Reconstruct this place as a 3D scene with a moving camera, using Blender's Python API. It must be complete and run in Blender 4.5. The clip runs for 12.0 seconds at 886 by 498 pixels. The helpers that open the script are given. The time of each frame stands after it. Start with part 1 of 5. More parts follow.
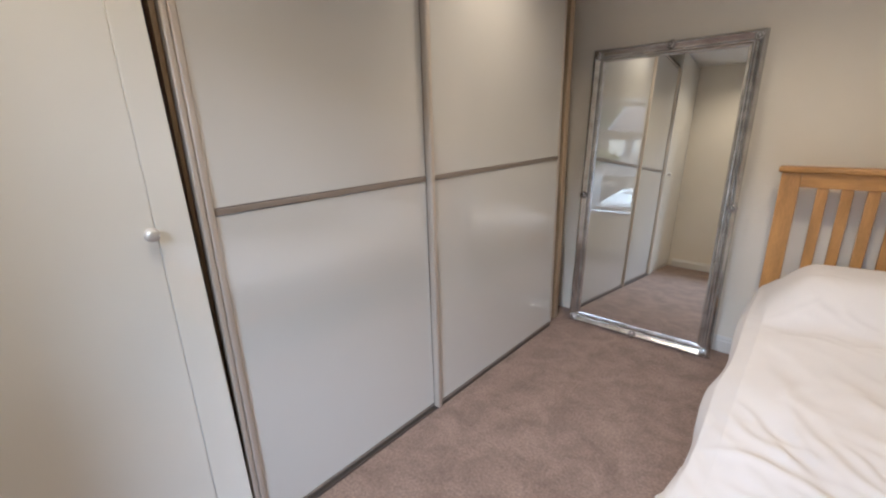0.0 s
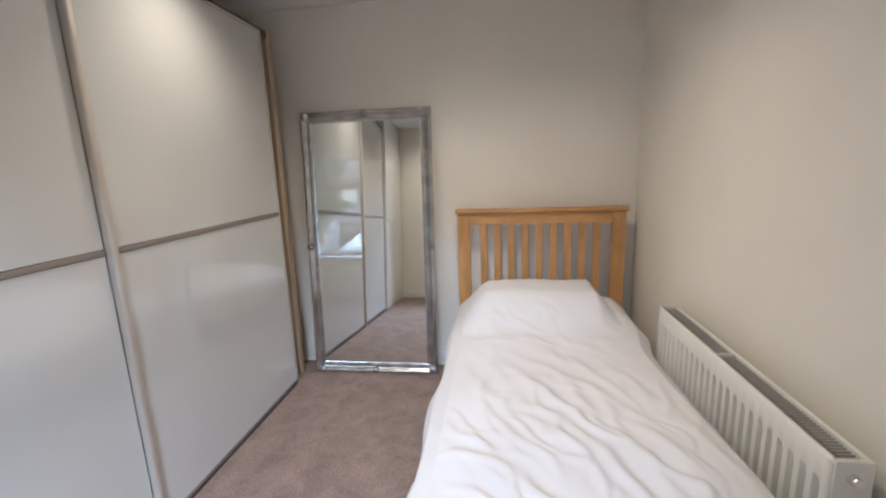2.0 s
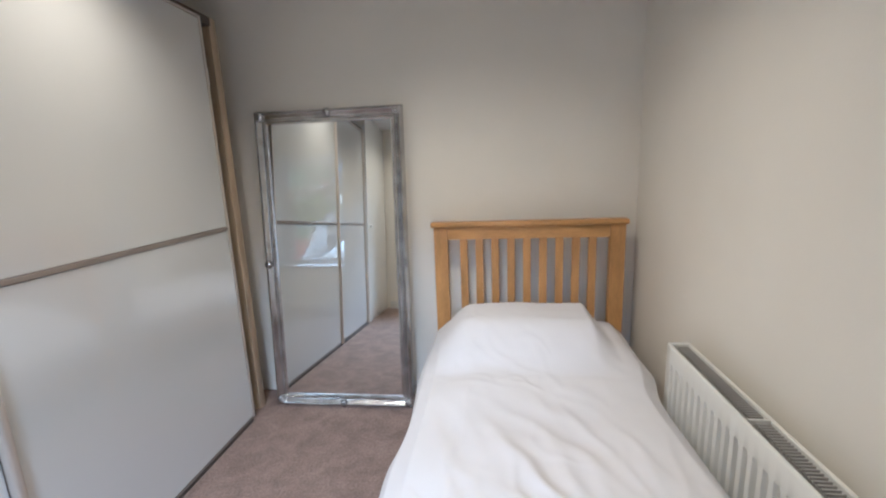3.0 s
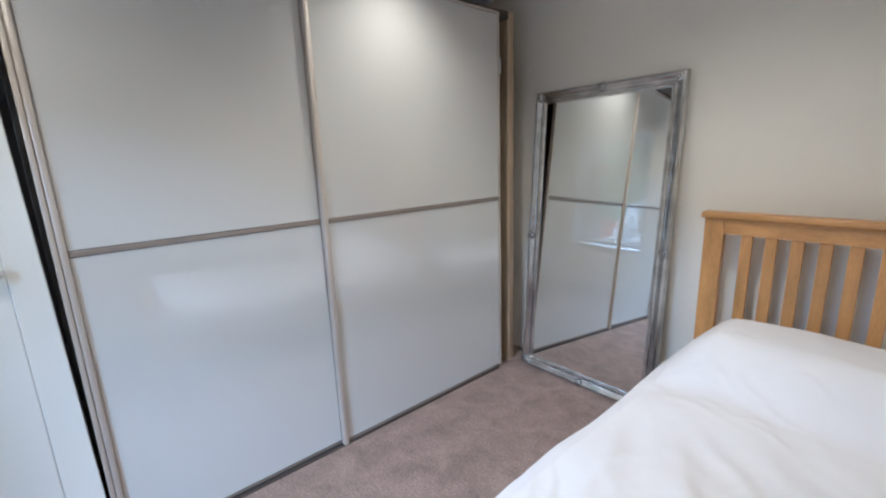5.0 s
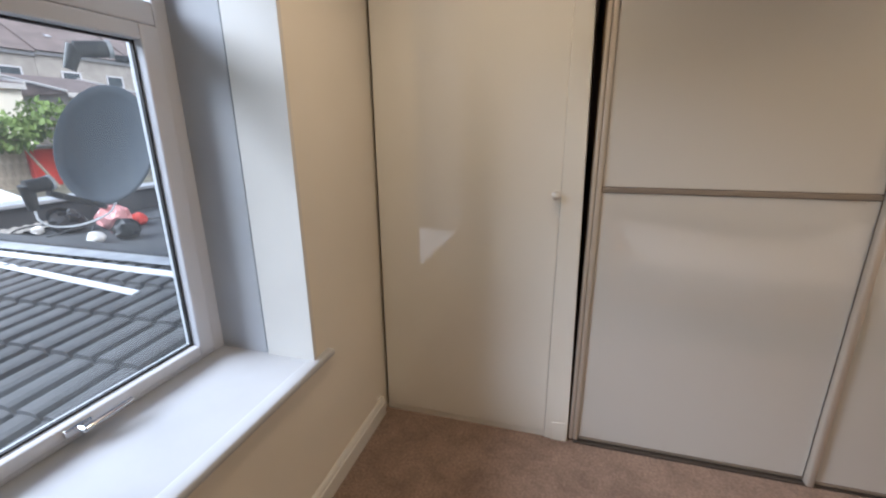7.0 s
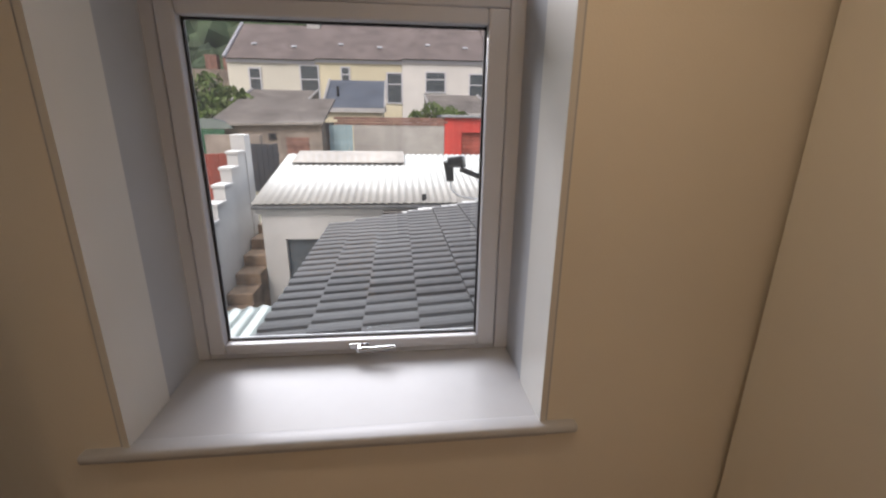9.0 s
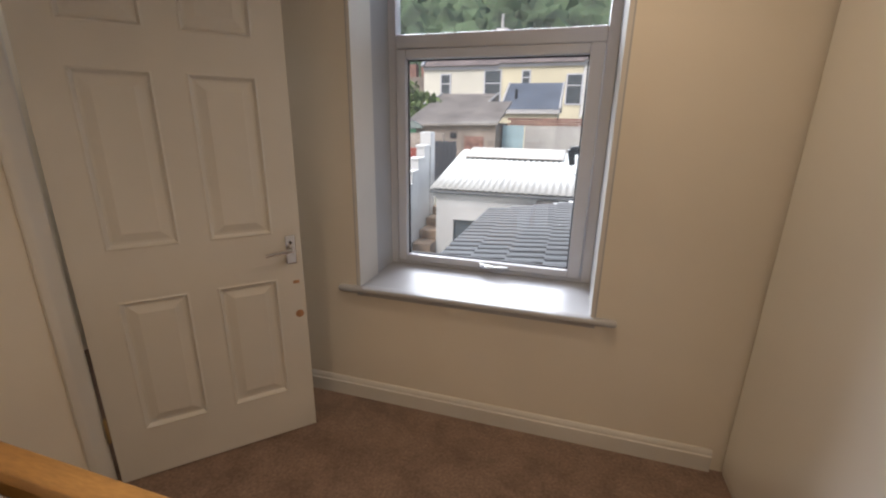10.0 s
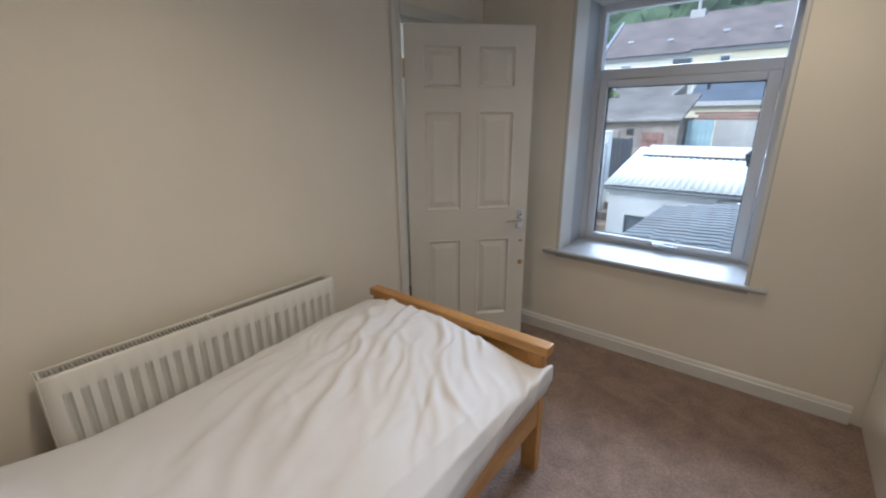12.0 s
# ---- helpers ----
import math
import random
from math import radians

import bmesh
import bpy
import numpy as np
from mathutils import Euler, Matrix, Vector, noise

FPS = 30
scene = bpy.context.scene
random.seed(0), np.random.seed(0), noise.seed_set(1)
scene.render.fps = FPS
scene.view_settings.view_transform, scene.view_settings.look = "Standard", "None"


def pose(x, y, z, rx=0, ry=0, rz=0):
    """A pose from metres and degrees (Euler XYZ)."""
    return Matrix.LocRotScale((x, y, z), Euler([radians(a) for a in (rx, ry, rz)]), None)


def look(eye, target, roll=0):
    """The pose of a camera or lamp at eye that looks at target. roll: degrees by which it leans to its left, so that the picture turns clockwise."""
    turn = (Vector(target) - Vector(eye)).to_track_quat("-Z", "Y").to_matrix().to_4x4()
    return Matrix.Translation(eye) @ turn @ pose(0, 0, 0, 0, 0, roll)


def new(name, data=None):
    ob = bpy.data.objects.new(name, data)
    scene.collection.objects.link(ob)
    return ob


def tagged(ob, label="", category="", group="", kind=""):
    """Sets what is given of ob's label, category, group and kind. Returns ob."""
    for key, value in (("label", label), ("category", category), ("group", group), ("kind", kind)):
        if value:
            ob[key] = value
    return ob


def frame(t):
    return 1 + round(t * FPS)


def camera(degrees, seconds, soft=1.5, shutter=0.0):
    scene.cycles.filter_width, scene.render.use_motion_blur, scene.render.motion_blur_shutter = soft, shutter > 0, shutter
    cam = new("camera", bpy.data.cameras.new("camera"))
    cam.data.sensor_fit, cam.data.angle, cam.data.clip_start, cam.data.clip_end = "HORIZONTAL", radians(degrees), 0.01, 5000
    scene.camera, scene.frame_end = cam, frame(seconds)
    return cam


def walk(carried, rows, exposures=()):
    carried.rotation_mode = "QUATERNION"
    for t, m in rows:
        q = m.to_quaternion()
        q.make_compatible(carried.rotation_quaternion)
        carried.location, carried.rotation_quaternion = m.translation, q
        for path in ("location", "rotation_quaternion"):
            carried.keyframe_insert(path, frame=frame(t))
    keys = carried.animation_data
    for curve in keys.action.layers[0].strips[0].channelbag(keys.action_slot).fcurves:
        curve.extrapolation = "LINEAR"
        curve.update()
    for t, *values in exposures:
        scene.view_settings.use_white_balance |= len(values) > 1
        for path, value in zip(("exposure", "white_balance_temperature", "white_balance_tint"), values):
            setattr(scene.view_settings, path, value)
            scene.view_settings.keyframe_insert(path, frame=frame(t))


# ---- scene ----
cam = camera(93.2, 12.0, soft=2.2)
PATH = [
    (0, (1.28, 0.521, 1.413), (-0.005, 1.942, 0.841), -1.6),
    (0.5, (1.306, 0.547, 1.435), (0.433, 2.268, 0.908), -1.4),
    (1, (1.295, 0.533, 1.439), (0.757, 2.406, 0.986), -1.5),
    (1.5, (1.323, 0.513, 1.451), (0.967, 2.438, 1.041), -1.8),
    (2, (1.403, 0.536, 1.449), (1.137, 2.48, 1.059), -2.1),
    (2.5, (1.503, 0.693, 1.439), (1.258, 2.641, 1.059), -2.4),
    (2.7, (1.457, 0.786, 1.454), (1.256, 2.738, 1.066), -2.3),
    (4.3, (1.779, 1.088, 1.517), (0.743, 2.756, 1.135), -2.1),
    (4.5, (1.811, 1.07, 1.493), (0.631, 2.637, 1.104), -2.3),
    (5, (1.831, 1.04, 1.456), (0.335, 2.297, 1.028), -2.1),
    (5.5, (1.815, 1.007, 1.448), (0.079, 1.873, 0.962), -1.5),
    (6, (1.832, 0.958, 1.446), (-0.056, 1.36, 0.923), -1.1),
    (6.5, (1.817, 0.889, 1.445), (-0.105, 0.833, 0.895), -0.7),
    (7, (1.732, 0.827, 1.428), (-0.109, 0.288, 0.864), -0.5),
    (7.2, (1.656, 0.799, 1.416), (-0.114, 0.06, 0.849), -0.6),
    (8.8, (0.953, 0.759, 1.405), (0.507, -1.112, 0.857), 0.7),
    (9, (0.957, 0.939, 1.399), (0.749, -0.967, 0.83), 0.7),
    (9.5, (0.84, 1.382, 1.352), (1.124, -0.517, 0.795), 0.9),
    (10, (0.715, 1.695, 1.377), (1.265, -0.14, 0.804), 0.9),
    (10.5, (0.691, 2.085, 1.402), (1.441, 0.323, 0.826), 0.3),
    (11, (0.628, 2.326, 1.454), (1.525, 0.64, 0.859), -0.0),
    (11.5, (0.56, 2.475, 1.485), (1.6, 0.875, 0.886), -0.2),
    (12, (0.544, 2.643, 1.494), (1.734, 1.152, 0.895), -0.5),
]
walk(cam, [(t, look(eye, target, roll)) for t, eye, target, roll in PATH],
     [(0, 1.15, 5300, 12), (2.5, 1.34, 4800, 9), (4.5, 1.4, 4550, 8), (5.5, 1.3, 4550, 7), (6.0, 1.2, 4700, 9), (6.5, 0.98, 5200, 11), (7.2, 0.65, 6100, 15), (8.8, 0.05, 6750, 19), (9.6, 0.33, 7000, 20), (10.6, 0.66, 5300, 10), (12, 0.72, 5150, 8)])

# ---- world, sun, lamps ----
world = bpy.data.worlds.new("overcast_sky")
scene.world = world
world.use_nodes = True
wn = world.node_tree
sky = wn.nodes.new("ShaderNodeTexSky")
sky.sky_type = "NISHITA"
sky.sun_disc = False
sky.sun_elevation, sky.sun_rotation = radians(48), radians(20)
sky.air_density, sky.dust_density, sky.ozone_density = 1.0, 4.0, 1.5
wn.nodes["Background"].inputs["Strength"].default_value = 0.11
wn.links.new(sky.outputs["Color"], wn.nodes["Background"].inputs["Color"])

sun_data = bpy.data.lights.new("sun", "SUN")
sun_data.energy, sun_data.angle, sun_data.color = 1.4, radians(15), (1.0, 0.96, 0.9)
sun = new("sun", sun_data)
sun.matrix_basis = look((0, 0, 0), (-math.sin(radians(20)) * math.cos(radians(48)), -math.cos(radians(20)) * math.cos(radians(48)), -math.sin(radians(48))))

CEIL = 2.50          # ceiling height
EAST, NORTH = 2.29, 3.41
DOWNLIGHTS = [(0.34, 2.28), (0.62, 0.62), (1.30, 2.25)]
DOWNLIGHT_WATTS = [19, 20, 28]
DOWNLIGHT_CONE = [130, 148, 146]

# area lamp added over the yard, boosting the overcast sky's light on the window
sky_data = bpy.data.lights.new("window_daylight_fill", "AREA")
sky_data.shape, sky_data.size, sky_data.size_y, sky_data.energy, sky_data.color = "RECTANGLE", 10.0, 4.4, 2050, (0.90, 0.96, 1.0)
sky_lamp = new("window_daylight_fill", sky_data)
sky_lamp.matrix_basis = look((3.8, -8.5, 6.5), (1.1, -0.3, 1.4))


# ---- materials ----
def material(name, color, rough=0.6, metal=0.0, vary=0.08, scale=3.0, grain=60.0, bump=0.0, coat=0.0, stretch=(1, 1, 1), island=0.0, spec=0.5, tint=None, fine=0.0, coat_ior=1.5):
    m = bpy.data.materials.new(name)
    m.use_nodes = True
    nt = m.node_tree
    b = nt.nodes["Principled BSDF"]
    b.inputs["Roughness"].default_value, b.inputs["Metallic"].default_value = rough, metal
    b.inputs["Specular IOR Level"].default_value, b.inputs["Coat Weight"].default_value = spec, coat
    b.inputs["Coat Roughness"].default_value, b.inputs["Coat IOR"].default_value = 0.02, coat_ior
    tc = nt.nodes.new("ShaderNodeTexCoord")
    mp = nt.nodes.new("ShaderNodeMapping")
    mp.inputs["Scale"].default_value = stretch
    nt.links.new(tc.outputs["Object"], mp.inputs["Vector"])
    big, small = nt.nodes.new("ShaderNodeTexNoise"), nt.nodes.new("ShaderNodeTexNoise")
    big.inputs["Scale"].default_value, small.inputs["Scale"].default_value = scale, grain
    big.inputs["Detail"].default_value, small.inputs["Detail"].default_value = 4, 3
    nt.links.new(mp.outputs[0], big.inputs["Vector"])
    nt.links.new(mp.outputs[0], small.inputs["Vector"])
    dark = tint or tuple(c * (1 - 2.2 * vary) for c in color)
    light = tuple(min(1, c * (1 + 1.2 * vary)) for c in color)
    ramp = nt.nodes.new("ShaderNodeValToRGB")
    ramp.color_ramp.elements[0].position, ramp.color_ramp.elements[1].position = 0.32, 0.68
    ramp.color_ramp.elements[0].color, ramp.color_ramp.elements[1].color = (*dark, 1), (*light, 1)
    nt.links.new(big.outputs["Fac"], ramp.inputs["Fac"])
    out = ramp.outputs["Color"]
    if fine:
        mix = nt.nodes.new("ShaderNodeMix")
        mix.data_type, mix.blend_type = "RGBA", "OVERLAY"
        mix.inputs[0].default_value = fine
        nt.links.new(out, mix.inputs[6])
        nt.links.new(small.outputs["Fac"], mix.inputs[7])
        out = mix.outputs[2]
    if island:
        info, hsv = nt.nodes.new("ShaderNodeObjectInfo"), nt.nodes.new("ShaderNodeHueSaturation")
        rng = nt.nodes.new("ShaderNodeMapRange")
        rng.inputs[3].default_value, rng.inputs[4].default_value = 1 - island, 1 + island
        nt.links.new(info.outputs["Random"], rng.inputs[0])
        nt.links.new(rng.outputs[0], hsv.inputs["Value"])
        nt.links.new(out, hsv.inputs["Color"])
        out = hsv.outputs["Color"]
    nt.links.new(out, b.inputs["Base Color"])
    rr = nt.nodes.new("ShaderNodeMapRange")
    rr.inputs[3].default_value, rr.inputs[4].default_value = max(0.02, rough * 0.85), min(1, rough * 1.15)
    nt.links.new(big.outputs["Fac"], rr.inputs[0])
    nt.links.new(rr.outputs[0], b.inputs["Roughness"])
    if bump:
        bp = nt.nodes.new("ShaderNodeBump")
        bp.inputs["Strength"].default_value, bp.inputs["Distance"].default_value = min(1, bump), 0.004
        nt.links.new(small.outputs["Fac"], bp.inputs["Height"])
        nt.links.new(bp.outputs[0], b.inputs["Normal"])
    return m


WALL = material("wall_paint", (0.80, 0.757, 0.668), 0.55, vary=0.02, scale=1.5, grain=180, bump=0.12)
CEILING = material("ceiling_paint", (0.86, 0.85, 0.83), 0.8, vary=0.015, scale=1.2, grain=150, bump=0.1)
GLOSS = material("white_gloss_paint", (0.70, 0.695, 0.665), 0.3, vary=0.02, scale=2.5, grain=40, bump=0.06)
SATIN = material("cupboard_paint", (0.82, 0.815, 0.765), 0.3, vary=0.015, scale=1.5, grain=9, bump=0.05, coat=1.0, coat_ior=2.1)
UPVC = material("white_upvc", (0.66, 0.68, 0.73), 0.3, vary=0.01, scale=4)
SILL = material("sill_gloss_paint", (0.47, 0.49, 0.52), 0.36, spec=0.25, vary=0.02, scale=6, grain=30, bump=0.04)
RUBBER = material("black_gasket", (0.02, 0.02, 0.022), 0.6)
PANELGLASS = material("white_back_painted_glass", (0.60, 0.595, 0.57), 0.3, spec=0.0, vary=0.01, scale=1, coat=1.0, coat_ior=2.2)
ALU = material("champagne_aluminium", (0.60, 0.54, 0.47), 0.4, 0.45, vary=0.03, scale=2, grain=200, stretch=(1, 1, 0.05))
BAR = material("bronze_grey_aluminium", (0.30, 0.26, 0.225), 0.4, 0.5, vary=0.04, scale=2, grain=200, stretch=(1, 0.05, 1))
ALUDARK = material("dark_bronze_track", (0.10, 0.085, 0.075), 0.45, 0.5, vary=0.05)
CARCASS = material("oak_effect_board", (0.27, 0.19, 0.115), 0.5, vary=0.12, scale=4, grain=40, stretch=(6, 6, 0.6), fine=0.2)
ENDBOARD = material("pale_oak_effect_board", (0.47, 0.365, 0.245), 0.5, vary=0.1, scale=4, grain=40, stretch=(6, 6, 0.6), fine=0.2)
OAK = material("oiled_oak", (0.50, 0.27, 0.085), 0.38, vary=0.11, scale=3.2, grain=28, stretch=(1.2, 6, 6), bump=0.12, fine=0.25)
OAKV = material("oiled_oak_upright", (0.48, 0.255, 0.08), 0.38, vary=0.11, scale=3.2, grain=28, stretch=(6, 6, 1.2), bump=0.12, fine=0.25)
OAKY = material("oiled_oak_rail", (0.48, 0.26, 0.082), 0.38, vary=0.11, scale=3.2, grain=28, stretch=(6, 1.2, 6), bump=0.12, fine=0.25)
SILVER = material("antique_silver_leaf", (0.60, 0.595, 0.59), 0.24, 0.95, vary=0.06, scale=14, grain=70, tint=(0.42, 0.41, 0.40))
KNOB = material("satin_nickel", (0.78, 0.77, 0.75), 0.32, 0.6, vary=0.02)
CHROME = material("polished_chrome", (0.75, 0.75, 0.76), 0.12, 1.0, vary=0.02)
RADWHITE = material("radiator_enamel", (0.74, 0.73, 0.68), 0.32, vary=0.02, scale=3)
# radiator inside: the shade between the panels is put into this darker colour
RADDARK = material("radiator_inside_shade", (0.40, 0.385, 0.36), 0.6, vary=0.05)
FILLER = material("brown_filler", (0.45, 0.24, 0.13), 0.7, vary=0.15, scale=60)
BRASS = material("dull_brass", (0.5, 0.38, 0.2), 0.4, 0.9)

# carpet: short twist pile, brushed patches
def carpet_nodes(nt, b):
    tc = nt.nodes.new("ShaderNodeTexCoord")
    brushed, pile, tuft = (nt.nodes.new("ShaderNodeTexNoise"), nt.nodes.new("ShaderNodeTexNoise"), nt.nodes.new("ShaderNodeTexVoronoi"))
    for nd, sc, det in ((brushed, 6.5, 10), (pile, 85, 6)):
        nd.inputs["Scale"].default_value, nd.inputs["Detail"].default_value = sc, det
    brushed.inputs["Distortion"].default_value, brushed.inputs["Roughness"].default_value = 0.5, 0.68
    tuft.inputs["Scale"].default_value = 110
    for nd in (brushed, pile, tuft):
        nt.links.new(tc.outputs["Object"], nd.inputs["Vector"])
    r1, r2, r3 = (nt.nodes.new("ShaderNodeValToRGB") for _ in range(3))
    for r, p0, p1, c0, c1 in ((r1, 0.36, 0.64, (0.205, 0.144, 0.115), (0.305, 0.222, 0.178)), (r2, 0.30, 0.72, (0.78, 0.775, 0.77), (1.18, 1.175, 1.17)), (r3, 0.05, 0.5, (1.12, 1.11, 1.1), (0.95, 0.95, 0.95))):
        r.color_ramp.elements[0].position, r.color_ramp.elements[1].position = p0, p1
        r.color_ramp.elements[0].color, r.color_ramp.elements[1].color = (*c0, 1), (*c1, 1)
    nt.links.new(brushed.outputs["Fac"], r1.inputs[0])
    nt.links.new(pile.outputs["Fac"], r2.inputs[0])
    nt.links.new(tuft.outputs["Distance"], r3.inputs[0])
    m1, m2 = nt.nodes.new("ShaderNodeMix"), nt.nodes.new("ShaderNodeMix")
    for m, x, y in ((m1, r1.outputs[0], r2.outputs[0]), (m2, m1.outputs[2], r3.outputs[0])):
        m.data_type, m.blend_type = "RGBA", "MULTIPLY"
        m.inputs[0].default_value = 1
        nt.links.new(x, m.inputs[6])
        nt.links.new(y, m.inputs[7])
    nt.links.new(m2.outputs[2], b.inputs["Base Color"])
    b.inputs["Roughness"].default_value, b.inputs["Specular IOR Level"].default_value = 0.95, 0.1
    b.inputs["Sheen Weight"].default_value = 0.15
    bp = nt.nodes.new("ShaderNodeBump")
    bp.inputs["Strength"].default_value, bp.inputs["Distance"].default_value = 0.9, 0.006
    nt.links.new(pile.outputs["Fac"], bp.inputs["Height"])
    nt.links.new(bp.outputs[0], b.inputs["Normal"])


# cotton with fine weave
COTTON = material("white_cotton", (0.71, 0.695, 0.705), 0.85, vary=0.015, scale=3, grain=420, bump=0.1, spec=0.2)


def plain_shader(name, build):
    m = bpy.data.materials.new(name)
    m.use_nodes = True
    build(m.node_tree, m.node_tree.nodes["Principled BSDF"])
    return m


def mirror_nodes(nt, b):
    b.inputs["Base Color"].default_value = (0.86, 0.88, 0.87, 1)
    b.inputs["Metallic"].default_value, b.inputs["Roughness"].default_value = 1, 0.005


def glass_nodes(nt, b):
    """A thin clear pane: the view passes straight through, with a faint gloss that grows towards grazing angles, and a
    slight translucent mix that puts haze over the view.
    """
    clear, gloss = nt.nodes.new("ShaderNodeBsdfTransparent"), nt.nodes.new("ShaderNodeBsdfGlossy")
    clear.inputs["Color"].default_value = (0.965, 0.985, 0.98, 1)
    gloss.inputs["Roughness"].default_value = 0.0
    facing, power, rng = nt.nodes.new("ShaderNodeLayerWeight"), nt.nodes.new("ShaderNodeMath"), nt.nodes.new("ShaderNodeMapRange")
    power.operation, power.inputs[1].default_value = "POWER", 4.0
    rng.inputs[3].default_value, rng.inputs[4].default_value = 0.035, 0.6
    nt.links.new(facing.outputs["Facing"], power.inputs[0])
    nt.links.new(power.outputs[0], rng.inputs[0])
    sheen, veil, mix = nt.nodes.new("ShaderNodeMixShader"), nt.nodes.new("ShaderNodeBsdfTranslucent"), nt.nodes.new("ShaderNodeMixShader")
    nt.links.new(rng.outputs[0], sheen.inputs[0])
    nt.links.new(clear.outputs[0], sheen.inputs[1])
    nt.links.new(gloss.outputs[0], sheen.inputs[2])
    # haze mixed into the pane to lift the blacks of the view
    veil.inputs["Color"].default_value, mix.inputs[0].default_value = (0.9, 0.95, 1, 1), 0.008
    nt.links.new(sheen.outputs[0], mix.inputs[1])
    nt.links.new(veil.outputs[0], mix.inputs[2])
    nt.links.new(mix.outputs[0], nt.nodes["Material Output"].inputs["Surface"])


def lamp_nodes(nt, b):
    b.inputs["Emission Color"].default_value = (1, 0.78, 0.5, 1)
    b.inputs["Emission Strength"].default_value = 0.5


def globe_nodes(nt, b):
    b.inputs["Emission Color"].default_value = (1, 0.96, 0.9, 1)
    b.inputs["Emission Strength"].default_value = 9


def poly_nodes(nt, b):
    b.inputs["Base Color"].default_value = (0.50, 0.60, 0.58, 1)
    b.inputs["Transmission Weight"].default_value, b.inputs["Roughness"].default_value = 0.55, 0.25


CARPET = plain_shader("taupe_carpet", carpet_nodes)
MIRROR = plain_shader("mirror_silvering", mirror_nodes)
GLASS = plain_shader("window_glass", glass_nodes)
WHITEBULB = plain_shader("white_lamp_globe", globe_nodes)
BULB = plain_shader("warm_lamp_face", lamp_nodes)
POLY = plain_shader("ribbed_polycarbonate", poly_nodes)

# outdoors
TILE = material("grey_concrete_tile", (0.068, 0.066, 0.069), 0.75, vary=0.14, scale=5, grain=60, bump=0.5, island=0.14, fine=0.2)
ROOFSLATE = material("brown_grey_slate", (0.25, 0.21, 0.20), 0.8, vary=0.12, scale=1.2, grain=9, fine=0.25)
BLUESLATE = material("blue_grey_slate", (0.15, 0.18, 0.225), 0.6, vary=0.1, scale=1.0, grain=8, fine=0.2)
OLDROOF = material("weathered_sheet_roof", (0.29, 0.265, 0.24), 0.85, vary=0.15, scale=1.0, grain=10, fine=0.3)
WHITESHEET = material("white_corrugated_sheet", (0.40, 0.40, 0.385), 0.6, vary=0.07, scale=1.5, grain=12)
WHITEWASH = material("white_masonry_paint", (0.58, 0.58, 0.575), 0.8, vary=0.06, scale=2.2, grain=40, bump=0.3)
CREAM = material("cream_render", (0.82, 0.80, 0.70), 0.85, vary=0.04, scale=0.8, grain=20)
WHITERENDER = material("white_render", (0.84, 0.83, 0.80), 0.85, vary=0.04, scale=0.8, grain=20)
YELLOW = material("pale_yellow_render", (0.82, 0.76, 0.56), 0.85, vary=0.04, scale=0.8, grain=20)
GREYRENDER = material("grey_pebbledash", (0.42, 0.40, 0.375), 0.9, vary=0.1, scale=1.5, grain=60, fine=0.3)
BLOCK = material("grey_brown_blockwork", (0.31, 0.26, 0.22), 0.9, vary=0.16, scale=1.6, grain=12, fine=0.35)
BRICK = material("red_brick", (0.26, 0.14, 0.11), 0.85, vary=0.2, scale=5, grain=30, island=0.2)
REDPAINT = material("red_masonry_paint", (0.58, 0.06, 0.045), 0.7, vary=0.1, scale=2, grain=20)
REDWOOD = material("red_stained_boards", (0.36, 0.085, 0.06), 0.8, vary=0.15, scale=4, grain=20, island=0.12)
GREEN = material("green_painted_boards", (0.05, 0.17, 0.09), 0.7, vary=0.12, scale=4, island=0.1)
PALEBLUE = material("pale_blue_painted_boards", (0.33, 0.47, 0.52), 0.7, vary=0.1, scale=3, island=0.06)
DARKBOARD = material("charcoal_boards", (0.035, 0.04, 0.05), 0.7, vary=0.15, scale=3, island=0.15)
STEP = material("sandstone_steps", (0.27, 0.19, 0.13), 0.85, vary=0.2, scale=5, grain=30, bump=0.4, island=0.15)
SOIL = material("garden_ground", (0.16, 0.15, 0.11), 0.95, vary=0.2, scale=0.6, grain=8, fine=0.4)
FELT = material("bitumen_felt", (0.035, 0.036, 0.04), 0.8, vary=0.15, scale=3, grain=60, bump=0.4)
LEAD = material("lead_flashing", (0.33, 0.34, 0.36), 0.5, 0.3, vary=0.12, scale=6)
GUTTER = material("grey_plastic_gutter", (0.13, 0.14, 0.15), 0.45, vary=0.08, scale=4)
DISHGREY = material("dark_grey_dish", (0.065, 0.075, 0.09), 0.75, vary=0.06, scale=5, spec=0.25)
BLACK = material("black_plastic", (0.015, 0.015, 0.017), 0.6)
DARKGLASS = material("dark_window_glass", (0.08, 0.10, 0.12), 0.08, vary=0.1)
LEAF = material("bush_leaves", (0.15, 0.23, 0.06), 0.6, vary=0.3, scale=2.5, grain=10)
FOREST = material("hillside_trees", (0.10, 0.155, 0.08), 0.8, vary=0.35, scale=0.12, grain=1.2, fine=0.4)
PINK = material("pink_plastic", (0.6, 0.3, 0.3), 0.5)
OLDWOOD = material("weathered_timber", (0.30, 0.26, 0.21), 0.8, vary=0.15, scale=8)


# ---- building helpers ----
MADE = {}


def bx(bm, x0, x1, y0, y1, z0, z1, m=None):
    r = bmesh.ops.create_cube(bm, size=1, matrix=Matrix.Translation(((x0 + x1) / 2, (y0 + y1) / 2, (z0 + z1) / 2)) @ Matrix.Diagonal((x1 - x0, y1 - y0, z1 - z0, 1)))
    if m is not None:
        bmesh.ops.transform(bm, matrix=m, verts=r["verts"])
    return bm


